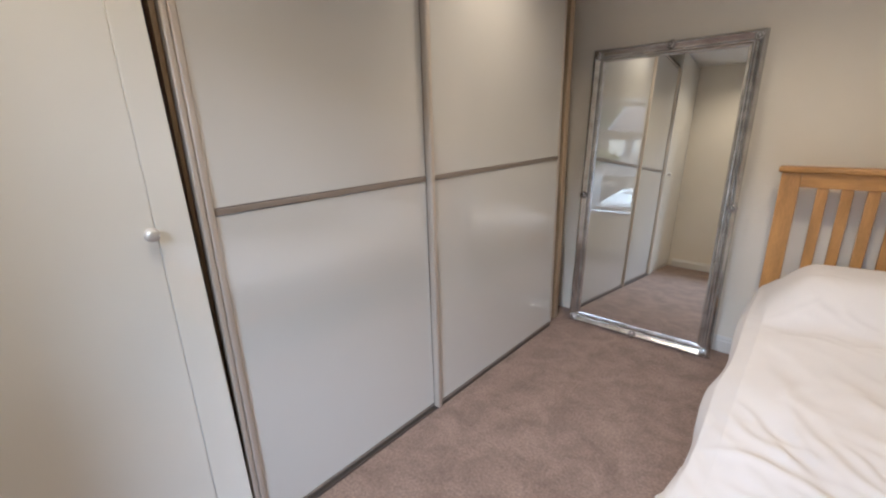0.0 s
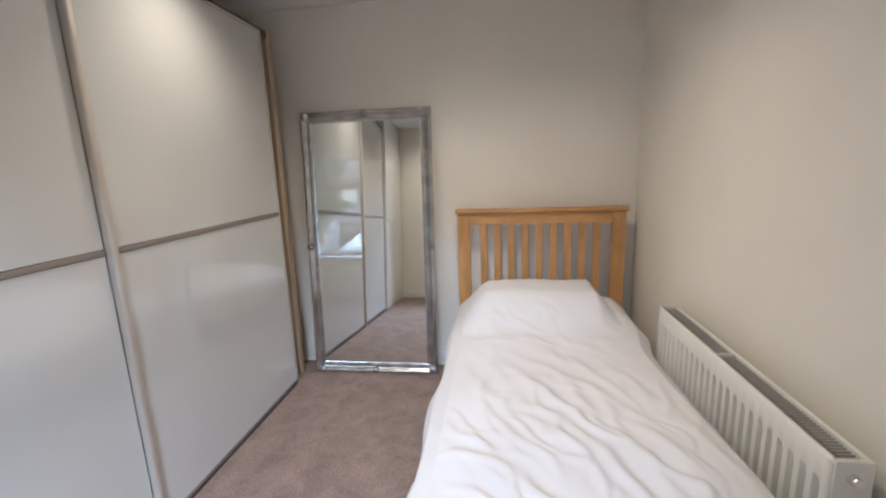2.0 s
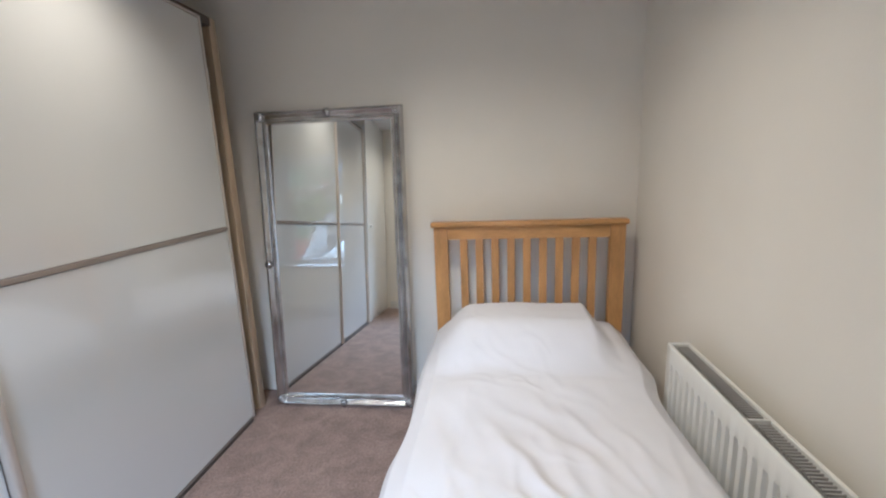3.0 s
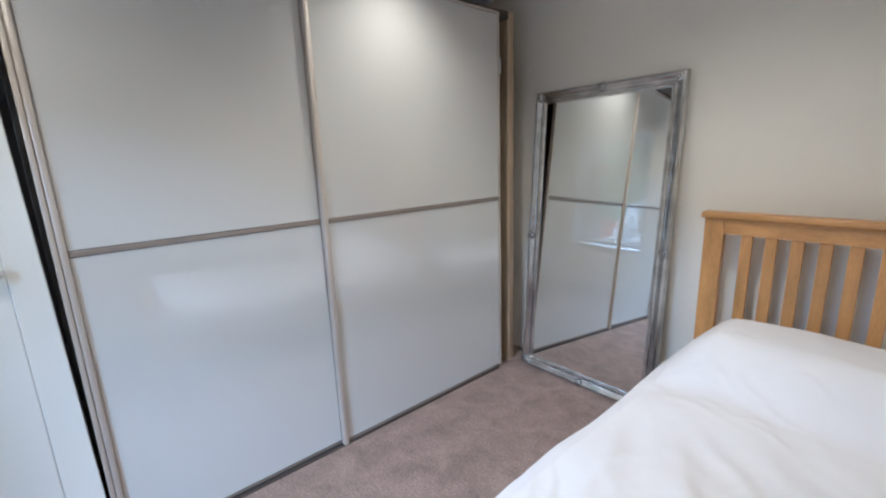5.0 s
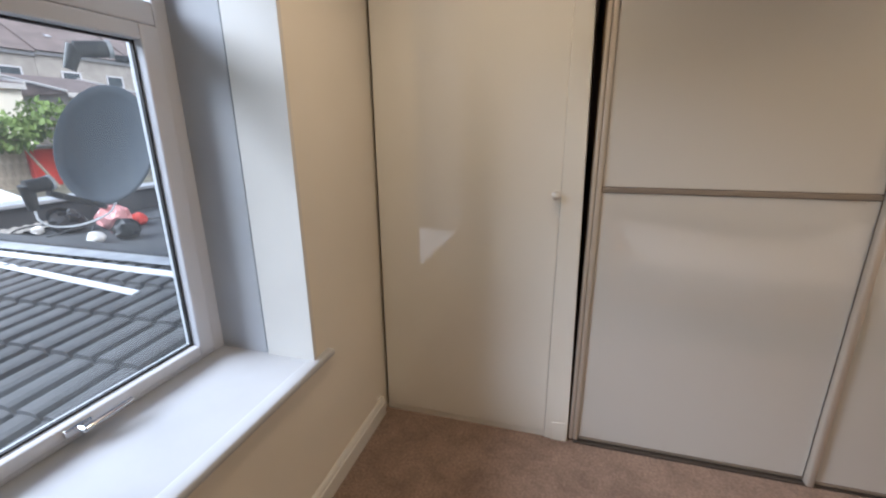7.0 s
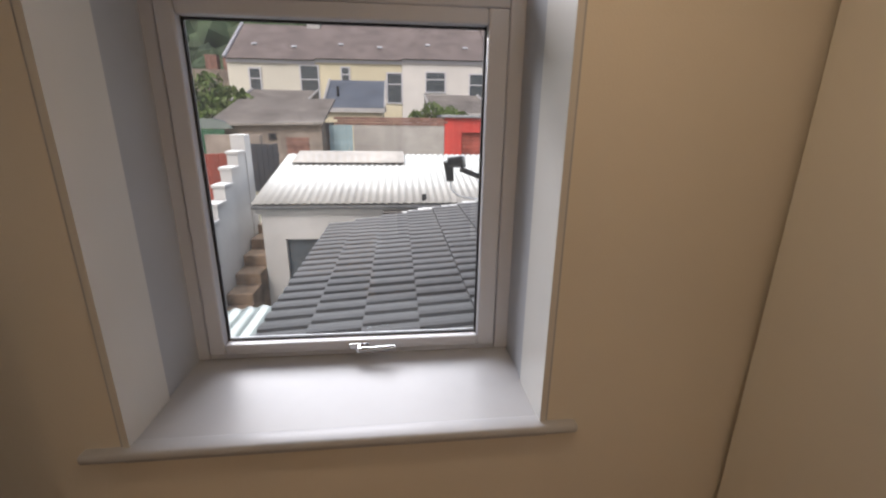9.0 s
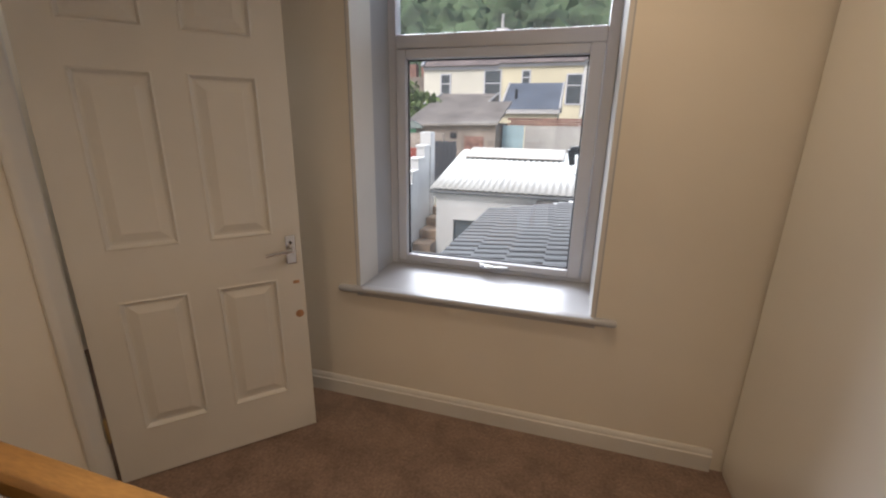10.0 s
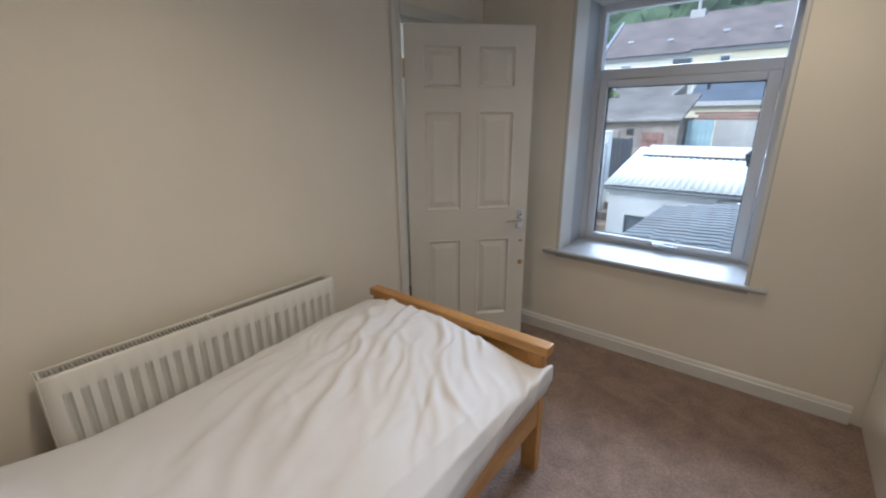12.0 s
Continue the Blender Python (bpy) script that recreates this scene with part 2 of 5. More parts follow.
def cyl(bm, p, q, r0, r1=None, n=14):
    p, q = Vector(p), Vector(q)
    d = q - p
    m = Matrix.Translation((p + q) / 2) @ d.to_track_quat("Z", "Y").to_matrix().to_4x4()
    bmesh.ops.create_cone(bm, cap_ends=True, segments=n, radius1=r0, radius2=r0 if r1 is None else r1, depth=d.length, matrix=m)
    return bm


def block(*a, bevel=0.0, seg=2, m=None):
    bm = bx(bmesh.new(), *a)
    if bevel:
        bmesh.ops.bevel(bm, geom=bm.edges[:], offset=bevel, segments=seg, affect="EDGES", profile=0.5)
    if m is not None:
        bm.transform(m)
    return bm


def mesh_of(name, bm, mat, smooth=False):
    bmesh.ops.recalc_face_normals(bm, faces=bm.faces[:])
    me = bpy.data.meshes.new(name)
    bm.to_mesh(me)
    bm.free()
    me.materials.append(mat)
    if smooth:
        areas = [p.area for p in me.polygons]
        most = 0.12 * sum(areas)          # broad faces stay flat, so that only bevels and curves are rounded
        me.set_sharp_from_angle(angle=radians(40))
        me.polygons.foreach_set("use_smooth", [a < most for a in areas])
    return me


def structure(name, bm, mat, label="", smooth=False, category=""):
    return tagged(new(name, mesh_of(name, bm, mat, smooth)), label, category, kind="structure")


def solo(name, bm, mat, label, category, base, group="", smooth=True):
    bm.transform(Matrix.Translation(base).inverted())
    ob = new(name, mesh_of(name, bm, mat, smooth))
    ob.matrix_basis = Matrix.Translation(base)
    return tagged(ob, label, category, group)


def thing(name, label, category, base=(0, 0, 0), group="", kind=""):
    ob = new(name)
    ob.empty_display_size = 0.1
    ob.matrix_basis = Matrix.Translation(base)
    MADE[ob] = Matrix.Translation(base)
    return tagged(ob, label, category, group, kind)


def part(name, bm, mat, parent, label="", smooth=True):
    bm.transform(MADE.get(parent, Matrix()).inverted())
    ob = new(name, mesh_of(name, bm, mat, smooth))
    ob.parent = parent
    MADE[ob] = MADE.get(parent, Matrix())
    return tagged(ob, label)


def piece(name, me, parent, m):
    ob = new(name, me)
    ob.parent = parent
    ob.matrix_basis = MADE.get(parent, Matrix()).inverted() @ m
    return ob


def strip(profile, path_len, axis="x"):
    """A bar of that cross-section (closed polygon in the two other axes), from 0 to path_len along the axis."""
    bm = bmesh.new()
    ends = []
    for s in (0, path_len):
        ends.append([bm.verts.new((s, a, b) if axis == "x" else (a, s, b) if axis == "y" else (a, b, s)) for a, b in profile])
    n = len(profile)
    for i in range(n):
        bm.faces.new((ends[0][i], ends[0][(i + 1) % n], ends[1][(i + 1) % n], ends[1][i]))
    bm.faces.new(ends[0]), bm.faces.new(ends[1][::-1])
    return bm

# ---- the room ----
WX0, WX1 = 0.56, 1.655        # window opening
WZ0, WZ1 = 0.60, 2.19
DY0, DY1, DZ1 = 0.045, 0.81, 2.01   # doorway in the east wall
structure("floor", bx(bmesh.new(), -0.66, EAST + 1.3, -0.0, NORTH, -0.12, 0), CARPET, "taupe short pile fitted carpet with brushed patches")
structure("ceiling", bx(bmesh.new(), -0.75, EAST + 1.3, -0.55, NORTH + 0.15, CEIL, CEIL + 0.1), CEILING, "plain white painted plaster ceiling")
structure("wall_north", bx(bmesh.new(), -0.75, EAST + 1.3, NORTH, NORTH + 0.15, -0.12, CEIL), WALL, "magnolia painted plaster wall behind the bed")
structure("wall_west", bx(bmesh.new(), -0.75, -0.66, -0.0, NORTH, -0.12, CEIL), WALL, "magnolia painted plaster wall behind the wardrobe")
bm = bmesh.new()
bx(bm, EAST, EAST + 0.11, DY1, NORTH, -0.12, CEIL)
bx(bm, EAST, EAST + 0.11, 0, DY0, -0.12, CEIL)
bx(bm, EAST, EAST + 0.11, DY0, DY1, DZ1, CEIL)
structure("wall_east", bm, WALL, "magnolia painted plaster wall with a doorway")
bm = bmesh.new()
bx(bm, -0.75, WX0, -0.55, 0, -3.2, CEIL)
bx(bm, WX1, EAST + 1.3, -0.55, 0, -3.2, CEIL)
bx(bm, WX0, WX1, -0.55, 0, -3.2, WZ0 - 0.03)
bx(bm, WX0, WX1, -0.55, 0, WZ1, CEIL)
structure("wall_south", bm, WALL, "magnolia painted plaster wall with a deep window opening")
# landing behind the door
structure("wall_landing", bx(bmesh.new(), EAST + 1.2, EAST + 1.3, 0, NORTH, 0, CEIL), WALL, "pale landing wall seen through the door gap")
bm = bx(bmesh.new(), EAST + 0.11, EAST + 1.2, 1.5, 1.6, 0, CEIL)
structure("wall_landing_end", bm, WALL, "pale landing end wall")

SKIRT = [(0, 0), (0.018, 0), (0.018, 0.072), (0.013, 0.076), (0.013, 0.082), (0.009, 0.094), (0.004, 0.100), (0, 0.100)]
bm = strip(SKIRT, 2.245, "x")
bm.transform(Matrix.Translation((0.045, 0, 0)))
structure("baseboard_south", bm, GLOSS, "white gloss moulded skirting board", True)
bm = strip([(-a, b) for a, b in SKIRT], 2.25, "x")
bm.transform(Matrix.Translation((0.04, NORTH, 0)))
structure("baseboard_north", bm, GLOSS, "white gloss moulded skirting board", True)
bm = strip([(-a, b) for a, b in SKIRT], NORTH - 0.93, "y")
bm.transform(Matrix.Translation((EAST, 0.91, 0)))
structure("baseboard_east", bm, GLOSS, "white gloss moulded skirting board", True)

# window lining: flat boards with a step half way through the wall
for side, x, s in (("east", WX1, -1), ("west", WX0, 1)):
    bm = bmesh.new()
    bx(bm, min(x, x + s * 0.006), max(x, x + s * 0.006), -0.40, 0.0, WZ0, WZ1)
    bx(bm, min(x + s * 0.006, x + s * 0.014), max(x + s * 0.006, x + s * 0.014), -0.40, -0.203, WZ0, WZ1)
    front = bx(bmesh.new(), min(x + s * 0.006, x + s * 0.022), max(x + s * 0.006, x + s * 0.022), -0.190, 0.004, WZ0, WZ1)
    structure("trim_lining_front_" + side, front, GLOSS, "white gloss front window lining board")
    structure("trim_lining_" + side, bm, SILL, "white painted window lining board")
structure("trim_lining_head", bx(bmesh.new(), WX0 + 0.022, WX1 - 0.022, -0.40, 0.003, WZ1 - 0.012, WZ1 + 0.0), GLOSS, "white painted window head lining")
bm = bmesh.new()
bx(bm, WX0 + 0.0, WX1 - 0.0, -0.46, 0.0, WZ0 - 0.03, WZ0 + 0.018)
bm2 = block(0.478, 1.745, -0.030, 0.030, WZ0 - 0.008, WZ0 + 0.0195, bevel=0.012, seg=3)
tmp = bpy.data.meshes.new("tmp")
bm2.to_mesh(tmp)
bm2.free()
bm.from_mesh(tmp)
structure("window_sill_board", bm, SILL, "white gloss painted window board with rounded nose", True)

# window
win = thing("window_1", "white uPVC casement window with fixed light above an opening sash", "window", (1.107, -0.43, WZ0), kind="structure")
FX0, FX1, FZ0, FZ1 = WX0 + 0.006, WX1 - 0.006, WZ0 + 0.018, WZ1 - 0.012
TZ0, TZ1 = 1.725, 1.79
for a in ((FX0, FX0 + 0.055, -0.47, -0.40, FZ0, FZ1), (FX1 - 0.047, FX1, -0.47, -0.40, FZ0, FZ1), (FX0 + 0.055, FX1 - 0.047, -0.47, -0.40, FZ0, FZ0 + 0.019),
          (FX0 + 0.055, FX1 - 0.047, -0.47, -0.40, FZ1 - 0.045, FZ1), (FX0 + 0.055, FX1 - 0.047, -0.47, -0.40, TZ0, TZ1)):
    part("window_frame", block(*a, bevel=0.006), UPVC, win)
SX0, SX1, SZ0, SZ1 = FX0 + 0.058, FX1 - 0.050, FZ0 + 0.022, TZ0 - 0.003
for a in ((SX0, SX0 + 0.062, -0.455, -0.388, SZ0, SZ1), (SX1 - 0.052, SX1, -0.455, -0.388, SZ0, SZ1), (SX0 + 0.062, SX1 - 0.052, -0.455, -0.388, SZ0, SZ0 + 0.038), (SX0 + 0.062, SX1 - 0.052, -0.455, -0.388, SZ1 - 0.045, SZ1)):
    part("sash_rail", block(*a, bevel=0.007), UPVC, win)
GX0, GX1, GZ0, GZ1 = SX0 + 0.062, SX1 - 0.052, SZ0 + 0.038, SZ1 - 0.045
for a in ((GX0 - 0.004, GX0 + 0.006, GZ0, GZ1), (GX1 - 0.006, GX1 + 0.004, GZ0, GZ1)):
    part("gasket", bx(bmesh.new(), a[0], a[1], -0.432, -0.42, a[2], a[3]), RUBBER, win)
for z in (GZ0, GZ1):
    part("gasket", bx(bmesh.new(), GX0, GX1, -0.432, -0.42, z - 0.006, z + 0.006), RUBBER, win)
pane = part("pane", bx(bmesh.new(), GX0, GX1, -0.438, -0.432, GZ0, GZ1), GLASS, win)
pane.visible_shadow = False
pane = part("pane", bx(bmesh.new(), FX0 + 0.055, FX1 - 0.047, -0.438, -0.432, TZ1, FZ1 - 0.045), GLASS, win)
pane.visible_shadow = False
hx = 1.10
bm = block(hx - 0.035, hx + 0.035, -0.388, -0.376, SZ0 + 0.008, SZ0 + 0.03, bevel=0.004)
part("handle_plate", bm, CHROME, win)
bm = cyl(bmesh.new(), (hx, -0.378, SZ0 + 0.019), (hx, -0.352, SZ0 + 0.019), 0.009)
cyl(bm, (hx, -0.356, SZ0 + 0.019), (hx - 0.125, -0.346, SZ0 + 0.030), 0.009, 0.006)
part("handle_lever", bm, CHROME, win)

# doorway: lining, architrave
bm = bmesh.new()
bx(bm, EAST - 0.002, EAST + 0.112, DY1 - 0.0, DY1 + 0.03, 0, DZ1)
bx(bm, EAST - 0.002, EAST + 0.112, DY0 - 0.03, DY0, 0, DZ1)
bx(bm, EAST - 0.002, EAST + 0.112, DY0 - 0.03, DY1 + 0.03, DZ1, DZ1 + 0.03)
structure("trim_door_lining", bm, GLOSS, "white gloss door lining")
ARCH = [(0, 0), (-0.010, 0.0), (-0.016, 0.012), (-0.016, 0.030), (-0.020, 0.042), (-0.020, 0.058), (-0.012, 0.068), (0, 0.068)]
bm = strip([(a, b) for a, b in ARCH], DZ1 + 0.075, "z")
bm.transform(Matrix.Translation((EAST - 0.002, DY1 + 0.012, 0)))
structure("trim_architrave", bm, GLOSS, "white gloss moulded architrave", True)
structure("trim_architrave_head", block(EAST - 0.018, EAST - 0.002, 0.02, DY1 + 0.011, DZ1 + 0.010, DZ1 + 0.075, bevel=0.004), GLOSS, "white gloss moulded architrave", True)


def raised_panel(x0, x1, z0, z1, y, s):
    """One fielded panel in the plane y, facing s: a cove down to the groove, then a slope up to the field."""
    bm = bmesh.new()
    loops = []
    for inset, depth in ((0, 0), (0.006, 0.003), (0.012, -0.004), (0.016, -0.0125), (0.024, -0.0125), (0.054, -0.002), (0.058, -0.002)):
        loops.append([bm.verts.new((x, y + s * depth, z)) for x, z in ((x0 + inset, z0 + inset), (x1 - inset, z0 + inset), (x1 - inset, z1 - inset), (x0 + inset, z1 - inset))])
    for a, b in zip(loops, loops[1:]):
        for i in range(4):
            bm.faces.new((a[i], a[(i + 1) % 4], b[(i + 1) % 4], b[i]))
    bm.faces.new(loops[-1])
    return bm


# door leaf: x from the hinge, front face at y = 0 looking to -y
DW, DH, DT = 0.745, 1.975, 0.038
door = thing("door_1", "white painted six-panel door standing half open", "door", kind="structure")
xs, zs = [(0.105, 0.325), (0.420, 0.640)], [(0.21, 0.745), (0.935, 1.52), (1.645, 1.87)]
bars = [(0, 0.105, 0, DH), (0.325, 0.420, 0, DH), (0.640, DW, 0, DH)]
for x0, x1 in xs:
    for z0, z1 in ((0, 0.21), (0.745, 0.935), (1.52, 1.645), (1.87, DH)):
        bars.append((x0, x1, z0, z1))
bm = bmesh.new()
for x0, x1, z0, z1 in bars:
    bx(bm, x0, x1, 0, DT, z0, z1)
for x0, x1 in xs:
    for z0, z1 in zs:
        bx(bm, x0, x1, 0.014, DT - 0.014, z0, z1)
part("leaf", bm, GLOSS, door, smooth=False)
for x0, x1 in xs:
    for z0, z1 in zs:
        part("panel", raised_panel(x0, x1, z0, z1, 0.0, -1), GLOSS, door, smooth=False)
        part("panel", raised_panel(x0, x1, z0, z1, DT, 1), GLOSS, door, smooth=False)
hz = 0.865
plate = part("handle_plate", block(0.682, 0.722, -0.007, 0, hz - 0.06, hz + 0.06, bevel=0.003), CHROME, door, "chrome lever latch plate")
bm = cyl(bmesh.new(), (0.702, -0.004, hz + 0.005), (0.702, -0.045, hz + 0.005), 0.010)
cyl(bm, (0.704, -0.042, hz + 0.005), (0.600, -0.046, hz - 0.003), 0.009, 0.007)
part("handle_lever", bm, CHROME, plate)
bm = cyl(bmesh.new(), (0.702, 0.0, hz + 0.03), (0.702, -0.012, hz + 0.03), 0.006)
part("handle_rose", bm, BLACK, plate)
part("filler_spot", cyl(bmesh.new(), (0.716, 0.0, 0.575), (0.716, -0.0015, 0.575), 0.017, n=18), FILLER, door, "round patch of brown filler")
part("old_hole", block(0.700, 0.725, -0.0012, 0, 0.715, 0.728, bevel=0.0), FILLER, door)
for z in (0.25, 1.75):
    part("hinge", cyl(bmesh.new(), (-0.006, -0.004, z - 0.05), (-0.006, -0.004, z + 0.05), 0.006), BRASS, door)
door.matrix_basis = pose(2.275, 0.803, 0.008, 0, 0, 180 + 46)

# downlights
for (x, y), watts in zip(DOWNLIGHTS, zip(DOWNLIGHT_WATTS, DOWNLIGHT_CONE)):
    dl = thing("downlight", "recessed ceiling downlight with a white ring", "downlight", (x, y, CEIL), "ceiling downlights")
    bm = bmesh.new()
    bmesh.ops.create_cone(bm, cap_ends=False, segments=28, radius1=0.045, radius2=0.038, depth=0.006, matrix=Matrix.Translation((x, y, CEIL - 0.003)))
    part("ring", bm, UPVC, dl)
    part("lamp_face", cyl(bmesh.new(), (x, y, CEIL - 0.0035), (x, y, CEIL - 0.0005), 0.030, n=24), BULB, dl)
    ld = bpy.data.lights.new("downlight_beam", "SPOT")
    ld.energy, ld.spot_size, ld.spot_blend, ld.shadow_soft_size, ld.color = watts[0], radians(watts[1]), 1.0, 0.035, (1.0, 0.75, 0.47)
    lo = new("downlight_beam", ld)
    lo.matrix_basis = pose(x, y, CEIL - 0.02)

# glowing globe added out of view, to brighten the landing behind the door gap
pend = thing("landing_fill_globe", "plain white globe added out of view to light the landing", "ceiling light", (EAST + 0.65, 0.7, CEIL))
bm = bmesh.new()
bmesh.ops.create_uvsphere(bm, u_segments=20, v_segments=12, radius=0.09, matrix=Matrix.Translation((EAST + 0.65, 0.7, CEIL - 0.12)))
part("globe", bm, WHITEBULB, pend)
part("rose", cyl(bmesh.new(), (EAST + 0.65, 0.7, CEIL - 0.04), (EAST + 0.65, 0.7, CEIL), 0.05), UPVC, pend)


# ---- fitted cupboard ----
cup = thing("fitted_cupboard", "tall white painted cupboard with a plain flush door", "cupboard", (-0.3, 0.46, 0))
part("side_panel", bx(bmesh.new(), -0.655, -0.022, 0.850, 0.866, 0.0, CEIL - 0.003), SATIN, cup)
bm = block(-0.022, 0.004, 0.8135, 0.920, 0.0, CEIL - 0.003, bevel=0.003)
for v in bm.verts:
    if v.co.y > 0.86:
        v.co.y -= 0.019 * v.co.z
part("stile", bm, SATIN, cup)
part("stile_foot", block(0.0045, 0.009, 0.845, 0.914, 0.0, 0.095, bevel=0.002), SATIN, cup)
part("plinth", bx(bmesh.new(), -0.03, -0.006, 0.012, 0.814, 0.0, 0.035), SATIN, cup)
cdoor = part("cupboard_door", block(-0.020, 0.002, 0.016, 0.8134, 0.032, CEIL - 0.02, bevel=0.005, seg=3), SATIN, cup)
bm = cyl(bmesh.new(), (0.002, 0.797, 1.160), (0.016, 0.797, 1.160), 0.007)
bmesh.ops.create_uvsphere(bm, u_segments=16, v_segments=10, radius=0.0185, matrix=Matrix.Translation((0.027, 0.797, 1.160)) @ Matrix.Diagonal((0.75, 1, 1, 1)))
part("knob", bm, KNOB, cdoor, "small satin metal knob")

# ---- sliding wardrobe ----
WT = 2.31
ward = thing("sliding_wardrobe", "wide wardrobe with two white glass sliding doors in metal frames", "wardrobe", (-0.3, 2.1, 0))
part("side_panel", block(-0.62, -0.075, 0.925, 0.945, 0, WT, bevel=0.001), CARCASS, ward)
part("side_panel", block(-0.62, -0.022, 3.178, 3.236, 0, WT, bevel=0.002), ENDBOARD, ward, "pale oak-effect end panel")
part("runner_bracket", block(-0.050, -0.012, 3.076, 3.106, 1.945, 2.035, bevel=0.004), UPVC, ward, "white plastic runner bracket")
part("top_panel", bx(bmesh.new(), -0.62, -0.078, 0.945, 3.177, WT - 0.02, WT), CARCASS, ward)
part("back_panel", bx(bmesh.new(), -0.628, -0.62, 0.925, 3.236, 0, WT), CARCASS, ward)
part("bottom_panel", bx(bmesh.new(), -0.62, -0.08, 0.945, 3.177, 0.0, 0.06), CARCASS, ward)
part("divider", bx(bmesh.new(), -0.62, -0.12, 2.09, 2.11, 0.06, WT - 0.02), CARCASS, ward)
part("top_track", block(-0.078, -0.012, 0.945, 3.176, WT - 0.05, WT - 0.004, bevel=0.003), ALUDARK, ward, "dark metal top track")
part("floor_track", block(-0.078, 0.006, 0.945, 3.05, 0.0, 0.012, bevel=0.002), ALUDARK, ward, "dark metal floor track")


def sliding_door(y0, y1, xf, trims):
    d = part("sliding_door", bx(bmesh.new(), xf - 0.026, xf - 0.014, y0, y1, 0.022, WT - 0.03), CARCASS, ward)
    for z0, z1 in ((0.030, 1.172), (1.196, WT - 0.045)):
        part("glass_panel", block(xf - 0.014, xf - 0.003, y0 + trims[0], y1 - trims[1], z0, z1, bevel=0.0015), PANELGLASS, d, "white glossy glass panel")
    part("cross_bar", block(xf - 0.014, xf + 0.003, y0 + trims[0], y1 - trims[1], 1.174, 1.194, bevel=0.003), BAR, d)
    part("bottom_rail", block(xf - 0.014, xf + 0.001, y0 + trims[0], y1 - trims[1], 0.017, 0.028, bevel=0.002), BAR, d)
    part("top_rail", block(xf - 0.014, xf + 0.001, y0 + trims[0], y1 - trims[1], WT - 0.043, WT - 0.030, bevel=0.002), ALU, d)
    return d


d1 = sliding_door(0.926, 1.851, -0.010, (0.040, 0.0))
part("handle_stile", block(-0.036, -0.002, 0.926, 0.943, 0.012, WT - 0.03, bevel=0.005, seg=3), ALU, d1)
part("stile_lip", block(-0.030, 0.000, 0.9445, 0.9655, 0.012, WT - 0.03, bevel=0.006, seg=3), ALU, d1)
d2 = sliding_door(1.852, 3.070, 0.004, (0.028, 0.012))
part("handle_stile", block(-0.022, 0.020, 1.852, 1.879, 0.008, WT - 0.03, bevel=0.008, seg=3), ALU, d2)
part("edge_stile", block(-0.022, 0.006, 3.058, 3.074, 0.02, WT - 0.03, bevel=0.003), ALU, d2)

# ---- mirror ----
MW, MH = 0.90, 1.835
mir = thing("leaning_mirror", "tall mirror in an ornate silver frame leaning on the wall", "mirror")
PROFILE = [(0, 0), (0, 0.020), (0.006, 0.034), (0.016, 0.038), (0.024, 0.034), (0.030, 0.024), (0.044, 0.019), (0.052, 0.026), (0.058, 0.026), (0.064, 0.016), (0.074, 0.013), (0.080, 0.010), (0.080, 0)]


def frame_side(length):
    """A mitred bar along x; the profile runs inward along z, and out of the wall along -y."""
    bm = bmesh.new()
    rows = []
    for a, b in PROFILE:
        rows.append([bm.verts.new((x, -b, a)) for x in (a, length - a)])
    for p, q in zip(rows, rows[1:] + rows[:1]):
        bm.faces.new((p[0], p[1], q[1], q[0]))
    bm.faces.new([r[0] for r in rows])
    bm.faces.new([r[1] for r in rows])
    return bm


def scroll(cx, cz, r):
    """A moulded rosette: five lobes round a raised boss, in one skin."""
    bm = bmesh.new()
    rings = [[bm.verts.new((cx, -0.050, cz))]]
    for f, y in ((0.22, -0.048), (0.36, -0.040), (0.55, -0.046), (0.78, -0.044), (1.0, -0.030), (1.02, -0.018)):
        ring = []
        for k in range(30):
            a = math.tau * k / 30
            lobe = 1 - (0.20 * (1 - abs(math.cos(2.5 * a))) if f > 0.4 else 0)
            ring.append(bm.verts.new((cx + r * f * lobe * math.cos(a), y, cz + r * f * lobe * math.sin(a))))
        rings.append(ring)
    for k in range(30):
        bm.faces.new((rings[0][0], rings[1][k], rings[1][(k + 1) % 30]))
    for a, b in zip(rings[1:], rings[2:]):
        for k in range(30):
            bm.faces.new((a[k], b[k], b[(k + 1) % 30], a[(k + 1) % 30]))
    return bm


for m, length in ((Matrix(), MW), (pose(MW, 0, MH, 0, 180, 0), MW), (pose(0, 0, MH, 0, 90, 0), MH), (pose(MW, 0, 0, 0, -90, 0), MH)):
    bm = frame_side(length)
    bm.transform(m)
    part("frame_bar", bm, SILVER, mir)
for x, z in ((MW / 2, 0.02), (MW / 2, MH - 0.02), (0.02, MH / 2), (MW - 0.02, MH / 2), (0.035, 0.035), (MW - 0.035, 0.035), (0.035, MH - 0.035), (MW - 0.035, MH - 0.035)):
    part("scroll_ornament", scroll(x, z, 0.026), SILVER, mir)
part("mirror_glass", bx(bmesh.new(), 0.076, MW - 0.076, -0.012, -0.006, 0.076, MH - 0.076), MIRROR, mir, smooth=False)
part("backing", bx(bmesh.new(), 0.01, MW - 0.01, -0.002, 0.004, 0.01, MH - 0.01), CARCASS, mir, smooth=False)
mir.matrix_basis = pose(0.066, 3.253, 0.003, -4.2, 0, 0.35)

# ---- bed ----
BX0, BX1, BY0, BY1 = 1.13, 2.17, 1.205, 3.30
bed = thing("single_bed", "oak single bed with slatted headboard and low footboard", "bed", (1.65, 2.25, 0))
